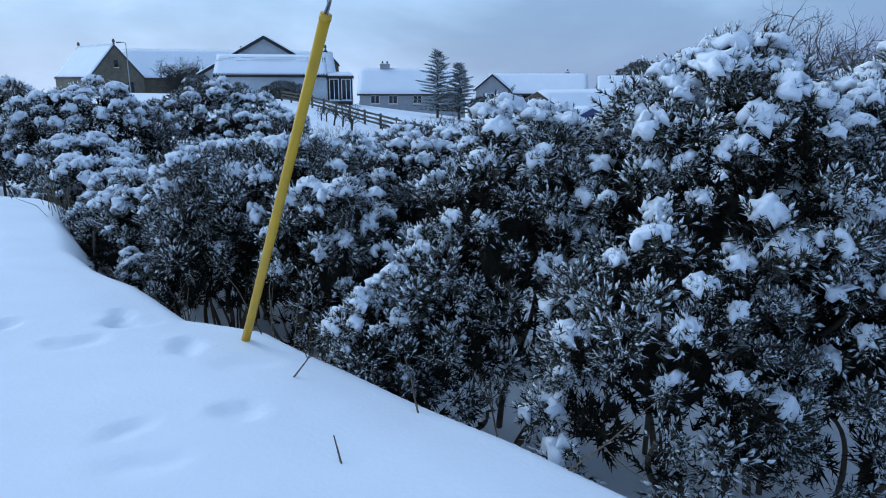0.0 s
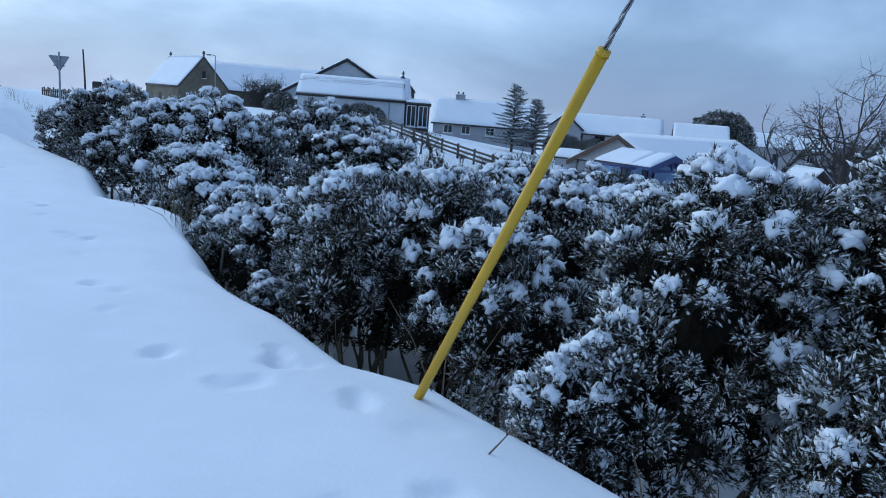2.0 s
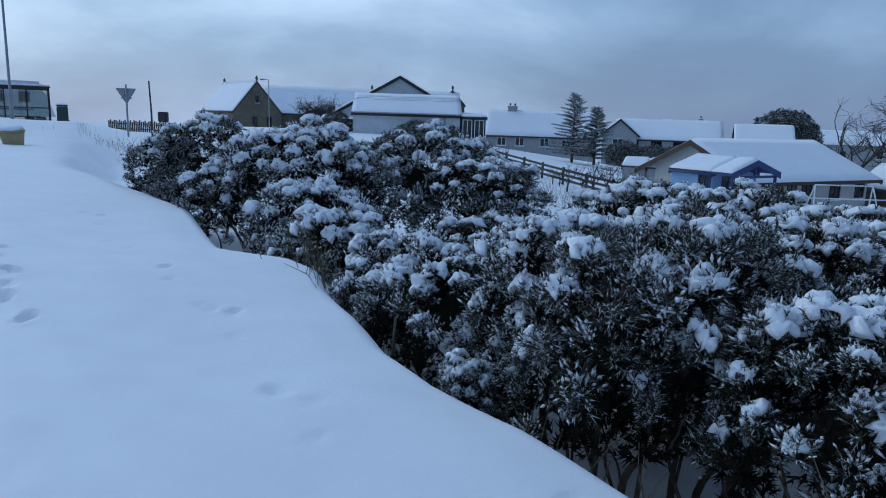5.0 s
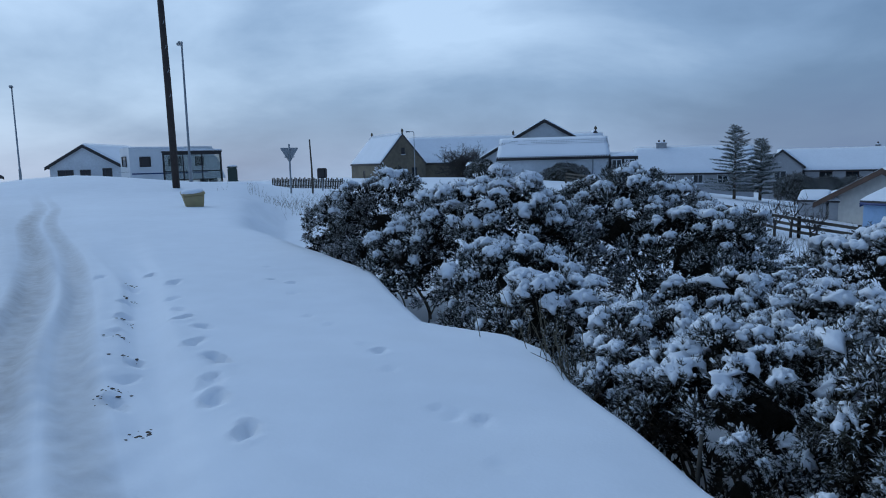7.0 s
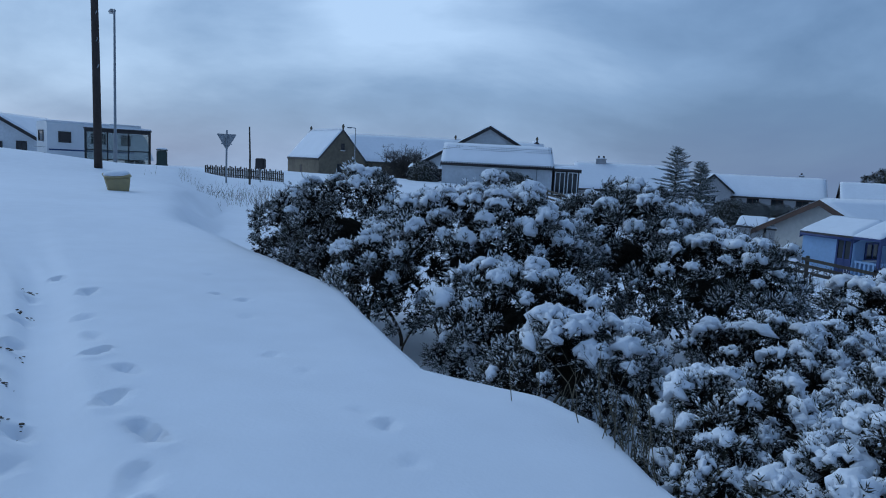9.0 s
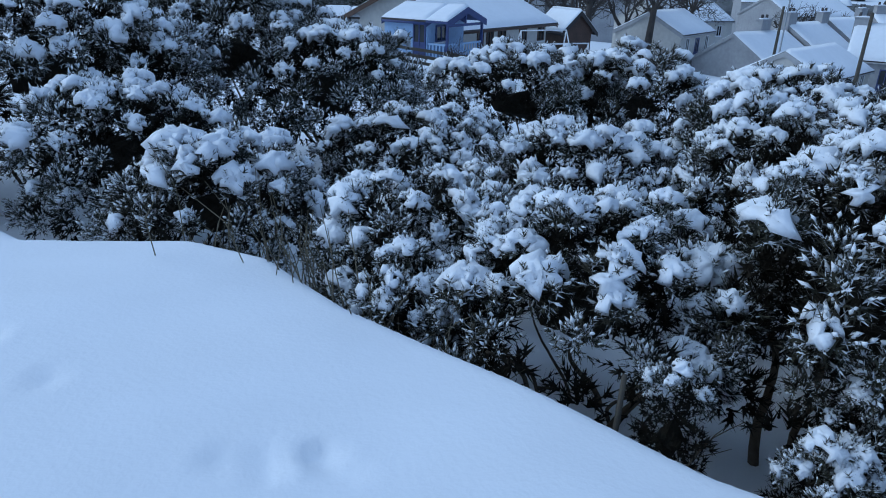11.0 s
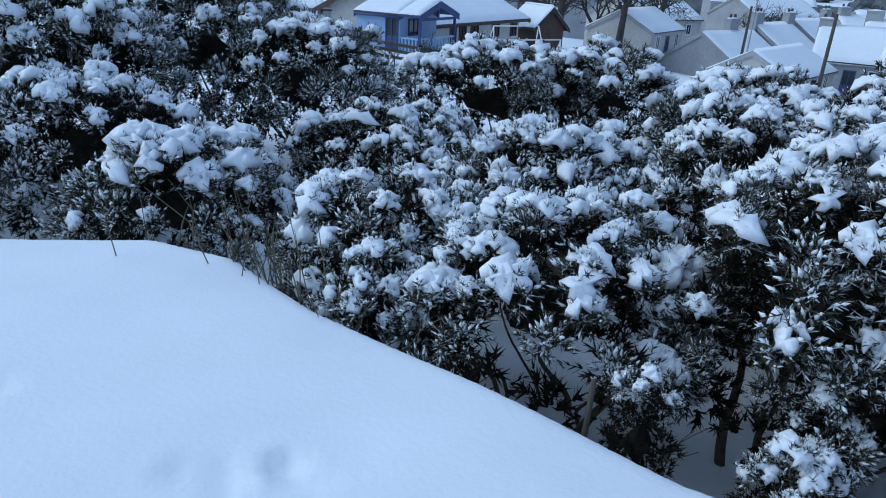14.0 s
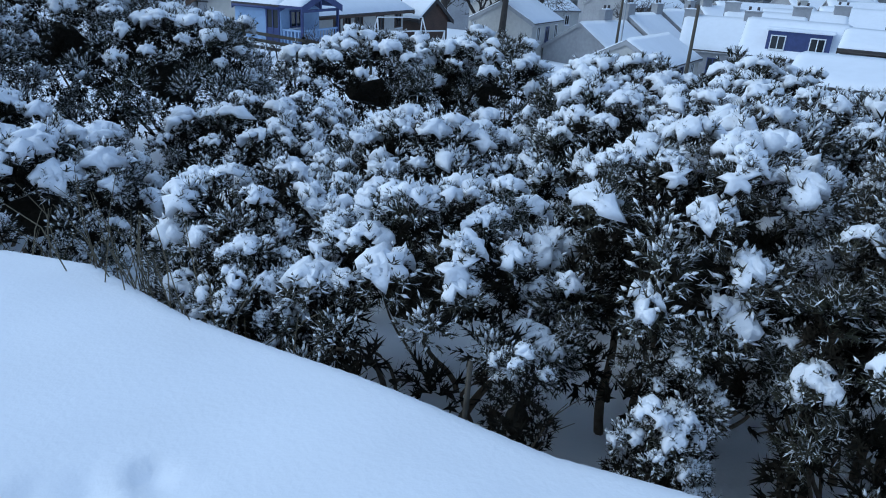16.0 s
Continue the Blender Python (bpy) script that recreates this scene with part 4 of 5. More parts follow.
house("long_shed", "long low grey shed with a broad snow-covered roof", (23.0, 18.6, -4.2), -60.5, 6.6, [(-3.2, 2.45), (0.2, 3.15), (2.2, 2.6)], -4, GREY, trim=DARK, over=0.15, side_over=0.1, category="shed")
house("long_shed", "taller grey shed with a snow-covered roof behind another", (27.6, 21.4, -4.2), -60.5, 4.0, [(-1.6, 3.3), (0.4, 3.9), (2.6, 3.2)], -4, GREY, trim=DARK, over=0.15, side_over=0.1, category="shed")

# white house and motorhome across the road
house("white_house", "white harled house end with dark bargeboards and snowy roof", (-60.9, 56.7, -0.6), 112, 10.0, gable(3.4, 2.6, 4.5), -2, HARL, openings=(("l", 1.9, 0.9, 1.5, 1.3, "window", DARK), ("l", 0.0, 0.9, 1.0, 1.3, "window", DARK), ("l", -2.1, 0.4, 0.9, 1.9, "window", DARK)))
house("low_house", "low house behind the snow with a white roof", (-75.0, 48.0, -0.5), 20, 9.0, gable(3.5, 1.6, 2.9), -2, HARL)


# ---- trees and shrubs ----
def grow(r, pile, p, d, length, width, depth, spread, lift, bend=0.25, twigs=0):
    """A limb and, on it, its branches."""
    pts, q, e = [p], Vector(p), Vector(d).normalized()
    n = 4 if depth > 1 else 3
    for k in range(n):
        e = (e + Vector(r.normal(0, bend, 3)) * 0.5 + Vector((0, 0, lift))).normalized()
        q = q + e * (length / n)
        pts.append(tuple(q))
    v, f = tube(pts, [width * (1 - 0.55 * k / n) for k in range(n + 1)], 6 if depth > 3 else (4 if depth > 1 else 3))
    pile.add(v, f)
    if depth == 0:
        return
    for k in range(r.integers(3, 5) + twigs // 2 if depth > 2 else r.integers(2, 5) + twigs):
        t = r.uniform(0.35, 1.0)
        i = min(n - 1, int(t * n))
        base = Vector(pts[i]).lerp(Vector(pts[i + 1]), t * n - i)
        side = Vector(r.normal(0, 1, 3)).normalized()
        grow(r, pile, tuple(base), (e * 0.75 + side * spread).normalized(), length * r.uniform(0.5, 0.75), width * 0.55, depth - 1, spread, lift, bend, twigs)


def bare_tree(label, x, y, z, tall, seed, trunks=1, depth=5, spread=0.85, name="bare_tree", twigs=0):
    r = np.random.default_rng(seed)
    tree = tagged(new(name), label, "tree")
    tree.location = (x, y, z)
    for k in range(trunks):
        wood = Pile()
        lean = Vector((r.normal(0, 0.12), r.normal(0, 0.12), 1)).normalized()
        h = tall * 0.33
        bx, by = r.normal(0, 0.25 * (trunks > 1), 2)
        pts = [(bx, by, -0.3), (bx + lean.x * h * 0.5, by + lean.y * h * 0.5, h * 0.5), (bx + lean.x * h, by + lean.y * h, h)]
        v, f = tube(pts, [tall * 0.03, tall * 0.024, tall * 0.02], 8)
        child("trunk", mesh_from("trunk", v, f, TWIG), tree)
        for j in range(7):
            t = r.uniform(0.55, 1.0)
            a = j * 0.9 + r.uniform(0, 0.6)
            d = (math.cos(a) * 0.75, math.sin(a) * 0.75, r.uniform(0.35, 1.1))
            grow(r, wood, (bx + lean.x * h * t, by + lean.y * h * t, h * t), d, tall * r.uniform(0.28, 0.40), tall * (0.009 if twigs else 0.013), depth - 1, spread, 0.06, 0.25, twigs)
        tagged(child("crown", mesh_from("crown", *wood.arrays(), TWIG, False), tree, "leafless tangle of dark branches"), kind="stuff")
    return tree


def conifer(label, x, y, z, tall, wide, seed):
    r = np.random.default_rng(seed)
    tree = tagged(new("conifer_tree"), label, "tree")
    tree.location = (x, y, z)
    v, f = tube([(0, 0, -0.2), (0, 0, tall * 0.5), (0, 0, tall)], [0.12, 0.07, 0.012], 8)
    child("trunk", mesh_from("trunk", v, f, BARK), tree)
    green, white = Pile(), Pile()
    for i in range(84):
        t = (i / 84) ** 0.85 + r.uniform(-0.02, 0.02)
        t = min(0.995, max(0.0, t))
        zz = tall * (0.06 + 0.92 * t)
        reach = wide * (1 - t) ** 0.8 * r.uniform(0.35, 1.15) + 0.08
        a = i * 2.4 + r.uniform(-0.4, 0.4)
        up = 0.1 + 0.55 * t
        n = max(3, int(reach / 0.17))
        for k in range(n):
            q = (k + 0.7) / n
            p = np.array((math.cos(a) * reach * q, math.sin(a) * reach * q, zz + reach * q * up * 0.5 - 0.06 * q))
            for sgn in (-1, 0, 1):
                b = a + sgn * 0.8
                sv, sf = NEEDLES
                d = Vector((math.cos(b), math.sin(b), up * 0.6 + 0.15)).normalized()
                green.add(turned(sv, d) * (0.62 * r.uniform(0.7, 1.2) * (1 - 0.35 * q)) + p, sf)
    tagged(child("crown", mesh_from("crown", *green.arrays(), NEEDLE, False), tree, "dark green frosted needle branches"), kind="stuff")
    return tree


NEEDLES = shoot(np.random.default_rng(3), 1.0, 0.22)


def shrub(label, x, y, z, rx, ry, tall, seed, mat, name="shrub", gap=0.3):
    """A rounded shrub of many short shoots."""
    r = np.random.default_rng(seed)
    ob = tagged(new(name), label, "shrub")
    ob.location = (x, y, z)
    green, white = Pile(), Pile()
    for p, n in on_mounds(r, [(0, 0, tall * 0.45, rx, ry, tall * 0.55)], gap, -0.6):
        i = min(3, int(max(0.0, math.acos(max(-1, min(1, n[2])))) / 0.5))
        gv, gf = CLUMPS_FAR[i][r.integers(4)][0]
        a = math.atan2(n[1], n[0])
        m = np.array([[math.cos(a), math.sin(a), 0], [-math.sin(a), math.cos(a), 0], [0, 0, 1]]) * gap * 1.3
        green.add(gv @ m + p - n * gap * 0.5, gf)
    v, f = BALL2
    green.add(v * np.array((rx, ry, tall * 0.5)) * 0.8 + np.array((0, 0, tall * 0.45)), f)
    tagged(child("foliage", mesh_from("foliage", *green.arrays(), mat, False), ob), kind="stuff")
    v, f = tube([(0, 0, -0.2), (0, 0, tall * 0.4)], [0.06, 0.04], 6)
    child("stem", mesh_from("stem", v, f, BARK), ob)
    return ob


conifer("young dark green conifer standing among the gardens", -1.1, 60.2, -1.7, 5.5, 2.6, 4)
conifer("dark bushy conifer beside the taller young one", 0.75, 60.5, -1.8, 4.5, 2.2, 9)
bare_tree("broad leafless shrub in front of the stone hall", -27.6, 72.0, -1.6, 6.2, 11, trunks=4, depth=5, spread=1.15, name="bare_shrub")
shrub("round dark evergreen shrub before the white wing", -13.9, 58.5, -1.1, 1.9, 1.2, 2.2, 5, SPRIG)
shrub("dark clipped hedge end beside the white wing", -21.8, 60.5, -0.9, 1.3, 1.0, 2.6, 6, SPRIG)
shrub("spiky dark garden plant below the conifer", 2.9, 58.0, -2.0, 1.3, 1.0, 2.0, 8, SPRIG)
for k in range(5):
    shrub("clipped garden hedge with a snowy top", 5.2 + 2.0 * k, 74.5 - 0.6 * k, -2.6, 1.4, 0.8, 1.9, 30 + k, SPRIG, "garden_hedge", 0.34)
for x, y, z, tall, seed in ((23.6, 54.5, -3.6, 9.6, 1), (28.6, 53.6, -3.8, 9.0, 2), (39.4, 64.8, -4.2, 8.6, 3), (43.5, 70.0, -4.2, 7.6, 5), (33.8, 62.0, -4.0, 8.0, 13)):
    bare_tree("tall leafless tree with a wide crown of fine twigs", x, y, z, tall * 1.2, seed, trunks=1, depth=5, spread=0.95, twigs=1)
for x, y, tall, seed in ((27.0, 76.0, 8.5, 28), (33.0, 76.0, 9.0, 29), (36.5, 70.5, 8.5, 30), (31.0, 70.0, 8.0, 31), (57.0, 40.5, 6.0, 21), (47.0, 31.0, 4.6, 22), (60.0, 72.0, 8.5, 23), (70.0, 78.0, 8.0, 24), (84.0, 84.0, 8.0, 25), (50.0, 88.0, 9.0, 26), (95.0, 75.0, 8.0, 27)):
    bare_tree("leafless tree between the village roofs", x, y, ground_z(x, y), tall * 1.25, seed, trunks=1, depth=4)
shrub("dark pine crown on the skyline", 29.4, 108.5, -1.6, 4.0, 3.0, 5.4, 41, SPRIG, "pine_tree", 0.8)
shrub("dark pine crown on the skyline", 32.5, 112.0, -2.0, 3.0, 2.6, 3.8, 42, SPRIG, "pine_tree", 0.8)
woods = Pile()
rw = np.random.default_rng(77)
for k in range(420):
    a, d = radians(rw.uniform(7, 80)), rw.uniform(160, 560)
    x, y = -4 + d * math.sin(a), 4 + d * math.cos(a)
    w, h = rw.uniform(5, 14), rw.uniform(3.5, 7.5)
    v, f = BALL2
    q = v * (1 + 0.45 * rw.uniform(-1, 1, (len(v), 1))) * np.array((w * 0.5, w * 0.5, h * 0.6)) + np.array((x, y, ground_z(x, y) + h * 0.35))
    woods.add(q, f)
FAR_WOOD = material("far_woodland", (0.07, 0.075, 0.075), 0.95, second=(0.16, 0.17, 0.18), scale=0.8, bump=0)
tagged(new("woodland", mesh_from("woodland", *woods.arrays(), FAR_WOOD, False)), "distant bare woods and hedges dusted with snow", "woodland", kind="stuff")


# ---- fences ----
def post_and_rail(name, label, line, tall, rails, gap=2.2, mat=None):
    ob = tagged(new(name), label, "fence")
    x0, y0 = line[0]
    ob.location = (x0, y0, ground_z(x0, y0))
    z0, last = ob.location.z, None
    for (ax, ay), (bx, by) in zip(line[:-1], line[1:]):
        n = max(1, round(math.hypot(bx - ax, by - ay) / gap))
        for k in range(n + 1):
            x, y = ax + (bx - ax) * k / n, ay + (by - ay) * k / n
            z = ground_z(x, y)
            here = Vector((x - x0, y - y0, z - z0))
            p = part("post", boxes((-0.06, -0.06, -0.3, 0.06, 0.06, tall + 0.06), bevel=0.012), mat or FENCE, ob)
            p.location = here
            if last is not None and k > 0:
                for h in rails:
                    d = here - last
                    a = math.atan2(d.y, d.x)
                    q = part("rail", boxes((0, -0.02, -0.055, d.length, 0.02, 0.055)), mat or FENCE, ob)
                    q.matrix_local = Matrix.Translation(last + Vector((0, -0.085, h))) @ Euler((0, -math.asin(d.z / d.length), a)).to_matrix().to_4x4()
            last = here
    return ob


post_and_rail("rail_fence", "weathered post-and-rail fence along the sloping field", [(-13.0, 54.0), (-4.0, 40.0), (0.3, 32.0), (3.9, 29.2), (7.2, 28.6), (12.0, 29.0)], 0.8, (0.25, 0.49, 0.73))
picket = tagged(new("picket_fence"), "low dark wooden picket fence on the snowy crest", "fence")
picket.location = (-28.8, 39.2, 0)
for k in range(44):
    t = k / 43
    x, y = 5.3 * t, -0.3 * t
    z = ground_z(-28.8 + x, 39.2 + y)
    p = part("picket", boxes((x - 0.04, y - 0.012, z - 0.2, x + 0.04, y + 0.012, z + 0.62 + 0.06 * math.sin(k * 2.3))), FENCE, picket)
for h in (0.15, 0.45):
    v, f = tube([(0, 0.03, ground_z(-28.8, 39.2) + h), (2.65, -0.12, ground_z(-26.1, 39.05) + h), (5.3, -0.27, ground_z(-23.5, 38.9) + h)], [0.03, 0.03, 0.03], 4)
    child("rail", mesh_from("rail", v, f, FENCE), picket)

# ---- poles, lamps, signs ----
tp = tagged(new("telegraph_pole"), "dark creosoted telegraph pole with step irons and wires", "pole")
tp.location = (-24.54, 25.99, ground_z(-24.54, 25.99))
v, f = tube([(0, 0, -0.4), (-0.05, -0.02, 4.5), (-0.13, -0.05, 9.2)], [0.155, 0.14, 0.12], 14)
child("shaft", mesh_from("shaft", v, f, POLE), tp)
for k in range(9):
    z, sgn = 3.9 + k * 0.5, (-1) ** k
    sx = -0.1 - 0.03 * (z - 4.5)
    v, f = tube([(sx, 0, z - 0.1), (sx + sgn * 0.3, -0.2 * sgn, z), (sx + sgn * 0.33, -0.22 * sgn, z + 0.06)], [0.018, 0.018, 0.018], 5)
    child("step_iron", mesh_from("step_iron", v, f, STEEL), tp)
for ex, ey, ez in ((-14, -8, 8.9), (-14, -10, 8.0), (10, -14, 13.5), (12, -13, 13.8)):
    pts = [(-0.2 + ex * t, ey * t, 8.95 + (ez - 8.5) * t - 1.6 * t * (1 - t)) for t in [i / 14 for i in range(15)]]
    v, f = tube(pts, [0.012] * 15, 4)
    child("cable", mesh_from("cable", v, f, POLE), tp)


def street_lamp(label, x, y, tall, arm, angle, group="street lamps"):
    ob = tagged(new("street_lamp"), label, "street lamp", group)
    ob.matrix_world = pose(x, y, ground_z(x, y), 0, 0, angle)
    v, f = tube([(0, 0, -0.3), (0, 0, 1.2), (0, 0, 1.25), (0, 0, tall)], [0.085, 0.085, 0.06, 0.045], 12)
    child("column", mesh_from("column", v, f, STEEL), ob)
    v, f = tube([(0, 0, tall - 0.05), (-arm * 0.25, 0, tall + 0.02), (-arm, 0, tall + 0.04)], [0.04, 0.04, 0.035], 8)
    child("arm", mesh_from("arm", v, f, STEEL), ob)
    lamp = part("lantern", boxes((-arm - 0.5, -0.12, tall - 0.02, -arm + 0.05, 0.12, tall + 0.1), bevel=0.03), STEEL, ob)
    part("diffuser", boxes((-arm - 0.45, -0.09, tall - 0.055, -arm, 0.09, tall - 0.022)), GLASS, lamp)
    return ob


street_lamp("grey steel street lamp beside the bus shelter", -26.7, 29.4, 6.65, 0.35, -40)
street_lamp("grey steel street lamp beyond the snowy hump", -46.7, 35.8, 6.6, 0.3, 140)
street_lamp("small street lamp before the stone hall", -36.8, 80.6, 6.6, 0.5, 20)
street_lamp("slim lamp column among the village roofs", 31.6, 42.6, 6.2, 0.1, 0)

give = tagged(new("give_way_sign"), "back of a triangular grey give-way sign on a steel post", "road sign")
give.matrix_world = pose(-22.9, 32.3, ground_z(-22.9, 32.3), 0, 0, 33)
v, f = tube([(0, 0, -0.4), (0, 0, 2.50)], [0.045, 0.045], 12)
child("post", mesh_from("post", v, f, STEEL), give)
bm = bmesh.new()
pts = [(-0.42, 2.32), (0.42, 2.32), (0.44, 2.28), (0.03, 1.60), (-0.03, 1.60), (-0.44, 2.28)]
a = [bm.verts.new((x, 0.055, z)) for x, z in pts]
b = [bm.verts.new((x, 0.075, z)) for x, z in pts]
bm.faces.new(a)
bm.faces.new(b[::-1])
for i in range(6):
    bm.faces.new((a[i], b[i], b[(i + 1) % 6], a[(i + 1) % 6]))
bmesh.ops.recalc_face_normals(bm, faces=bm.faces)
part("sign_plate", bm, STEEL, give, "bare grey back of the triangular plate")
for z in (1.85, 2.2):
    part("bracket", boxes((-0.25, 0.03, z - 0.025, 0.25, 0.052, z + 0.025)), STEEL, give)
stake = tagged(new("wooden_stake"), "thin weathered wooden pole leaning on the crest", "pole")
stake.location = (-22.0, 32.9, ground_z(-22, 32.9))
v, f = tube([(0, 0, -0.3), (0.0, 0, 1.3), (-0.06, 0, 2.75)], [0.055, 0.045, 0.035], 8)
child("shaft", mesh_from("shaft", v, f, FENCE), stake)
note = tagged(new("roadside_bin"), "small dark bin on a thin post", "bin")
note.location = (-22.6, 34.9, ground_z(-22.6, 34.9))
part("bin_body", boxes((-0.24, -0.15, 0.68, 0.24, 0.15, 1.22), bevel=0.04), DARK, note)
v, f = tube([(0, 0, -0.3), (0, 0, 0.7)], [0.04, 0.04], 8)
child("post", mesh_from("post", v, f, STEEL), note)
for x, y, tip in ((34.95, 46.7, 3.9), (29.3, 34.1, 4.4)):
    ob = tagged(new("telegraph_pole"), "slim wooden pole rising between the village roofs", "pole")
    z = ground_z(x, y)
    ob.location = (x, y, z)
    v, f = tube([(0, 0, -0.3), (0.03, 0, (5.6 if tip < 4 else 5.0))], [0.12, 0.09], 10)
    child("shaft", mesh_from("shaft", v, f, FENCE), ob)

# ---- grit bin, bus shelter, wheelie bin, motorhome ----
YBIN = material("faded_yellow_plastic", (0.40, 0.32, 0.16), 0.6, second=(0.32, 0.26, 0.14), scale=6.0, bump=0.1)
grit = tagged(new("grit_bin"), "faded yellow grit bin with a snow-capped lid", "grit bin")
grit.matrix_world = pose(-17.35, 18.75, ground_z(-17.35, 18.75) - 0.02, 0, -6, 48) @ Matrix.Scale(0.84, 4)
bm = bmesh.new()
lo = [bm.verts.new(p) for p in ((-0.27, -0.2, -0.1), (0.27, -0.2, -0.1), (0.27, 0.2, -0.1), (-0.27, 0.2, -0.1))]
hi = [bm.verts.new(p) for p in ((-0.36, -0.3, 0.42), (0.36, -0.3, 0.42), (0.36, 0.3, 0.52), (-0.36, 0.3, 0.52))]
bm.faces.new(lo[::-1])
bm.faces.new(hi)
for i in range(4):
    bm.faces.new((lo[i], lo[(i + 1) % 4], hi[(i + 1) % 4], hi[i]))
bmesh.ops.bevel(bm, geom=bm.edges[:], offset=0.025, segments=2, affect="EDGES")
part("body", bm, YBIN, grit)
lid = part("lid", boxes((-0.39, -0.33, 0.0, 0.39, 0.33, 0.07), bevel=0.02), YBIN, grit)
lid.matrix_local = pose(0, 0, 0.475, 9)
child("snow_cover", mesh_from("snow_cover", *lumpy(0, 0, 0.07, 0.4, 0.34, 0.12), SNOW), lid)

CLEAR = bpy.data.materials.new("shelter_glass")
CLEAR.use_nodes = True
cn, cl = CLEAR.node_tree.nodes, CLEAR.node_tree.links
mixs, tr = cn.new("ShaderNodeMixShader"), cn.new("ShaderNodeBsdfTransparent")
tr.inputs["Color"].default_value = (0.86, 0.90, 0.88, 1)
cn["Principled BSDF"].inputs["Roughness"].default_value = 0.08
cn["Principled BSDF"].inputs["Base Color"].default_value = (0.35, 0.38, 0.36, 1)
mixs.inputs["Fac"].default_value = 0.28
cl.new(tr.outputs["BSDF"], mixs.inputs[1])
cl.new(cn["Principled BSDF"].outputs["BSDF"], mixs.inputs[2])
cl.new(mixs.outputs["Shader"], cn["Material Output"].inputs["Surface"])
shelter = tagged(new("bus_shelter"), "glazed bus shelter with dark frame and snowy roof", "bus shelter")
sz = ground_z(-33.1, 37.0)
shelter.matrix_world = pose(-33.1, 37.0, sz - 0.1, 0, 0, 41)
SL, SD, SH = 3.4, 1.3, 2.15
for x in (-SL / 2, -SL / 6, SL / 6, SL / 2):
    for y in (0, SD):
        if y == SD or abs(x) > 1:
            part("post", boxes((x - 0.04, y - 0.04, -0.2, x + 0.04, y + 0.04, SH)), DARK, shelter)
for y in (0, SD):
    part("top_rail", boxes((-SL / 2, y - 0.045, SH - 0.14, SL / 2, y + 0.045, SH - 0.002)), DARK, shelter)
part("mid_rail", boxes((-SL / 2 + 0.04, SD - 0.03, 0.95, SL / 2 - 0.04, SD + 0.03, 1.01)), DARK, shelter)
for k in range(3):
    part("pane", boxes((-SL / 2 + k * SL / 3 + 0.045, SD - 0.006, 0.1, -SL / 2 + (k + 1) * SL / 3 - 0.045, SD + 0.006, SH - 0.15)), CLEAR, shelter)
for x in (-SL / 2, SL / 2):
    part("pane", boxes((x - 0.006, 0.045, 0.1, x + 0.006, SD - 0.045, SH - 0.15)), CLEAR, shelter)
part("roof", boxes((-SL / 2 - 0.1, -0.12, SH, SL / 2 + 0.1, SD + 0.12, SH + 0.07), bevel=0.015), DARK, shelter)
part("snow_cover", boxes((-SL / 2 - 0.08, -0.1, SH + 0.074, SL / 2 + 0.08, SD + 0.1, SH + 0.16), bevel=0.035), SNOW, shelter)
part("bench", boxes((-1.2, SD - 0.4, 0.42, 1.2, SD - 0.1, 0.48)), DARK, shelter)

GREENBIN = material("green_plastic", (0.03, 0.055, 0.045), 0.5, spread=0.2, scale=6.0, bump=0.05)
wb = tagged(new("wheelie_bin"), "dark green wheelie bin with snow on its lid", "bin")
wb.matrix_world = pose(-30.6, 37.6, ground_z(-30.6, 37.6), 0, 0, 38)
part("body", boxes((-0.29, -0.3, -0.05, 0.29, 0.3, 0.98), bevel=0.05), GREENBIN, wb)
part("lid", boxes((-0.32, -0.34, 0.985, 0.32, 0.34, 1.05), bevel=0.02), GREENBIN, wb)
child("snow_cover", mesh_from("snow_cover", *lumpy(0, 0, 1.05, 0.3, 0.32, 0.1), SNOW), wb)
for x in (-0.31, 0.31):
    v, f = tube([(x - 0.02, 0.28, 0.1), (x + 0.02, 0.28, 0.1)], [0.1, 0.1], 12)
    child("wheel", mesh_from("wheel", v, f, DARK), wb)

VAN = material("motorhome_white", (0.70, 0.71, 0.72), 0.35, spread=0.04, scale=4.0, bump=0.02)
van = tagged(new("motorhome"), "white motorhome with dark windows and a cycle rack behind", "motorhome")
vz = ground_z(-42.0, 45.0)
van.matrix_world = pose(-41.9, 45.2, vz - 0.05, 0, 0, 62)
part("body", prism([(-1.1, 0.45), (1.1, 0.45), (1.1, 2.75), (0.95, 2.9), (-0.95, 2.9), (-1.1, 2.75)], -3.7, 2.2), VAN, van)
bm = prism([(-1.02, 0.5), (1.02, 0.5), (1.02, 2.0), (0.9, 2.55), (-0.9, 2.55), (-1.02, 2.0)], 2.2, 3.6)
for q in bm.verts:
    if q.co.x > 3 and q.co.z > 1.3:
        q.co.x -= 0.75 * (q.co.z - 1.3)
part("cab", bm, VAN, van)
part("roof_pod", boxes((0.4, -1.0, 2.55, 2.9, 1.0, 3.02), bevel=0.18), VAN, van, "rounded white roof pod over the cab")
part("snow_cover", boxes((-3.6, -0.98, 2.902, 0.4, 0.98, 2.99), bevel=0.03), SNOW, van)
for x, w in ((-2.6, 0.8), (-0.4, 1.0), (1.5, 0.7)):
    window(van, pose(x, -1.105, 1.5), w, 0.75, DARK, bars=0)
window(van, pose(-3.705, 0.1, 1.55, 0, 0, -90), 1.0, 0.75, DARK, bars=0)
part("stripe", boxes((-3.6, -1.112, 0.95, 2.1, -1.102, 1.05)), NAVY, van)
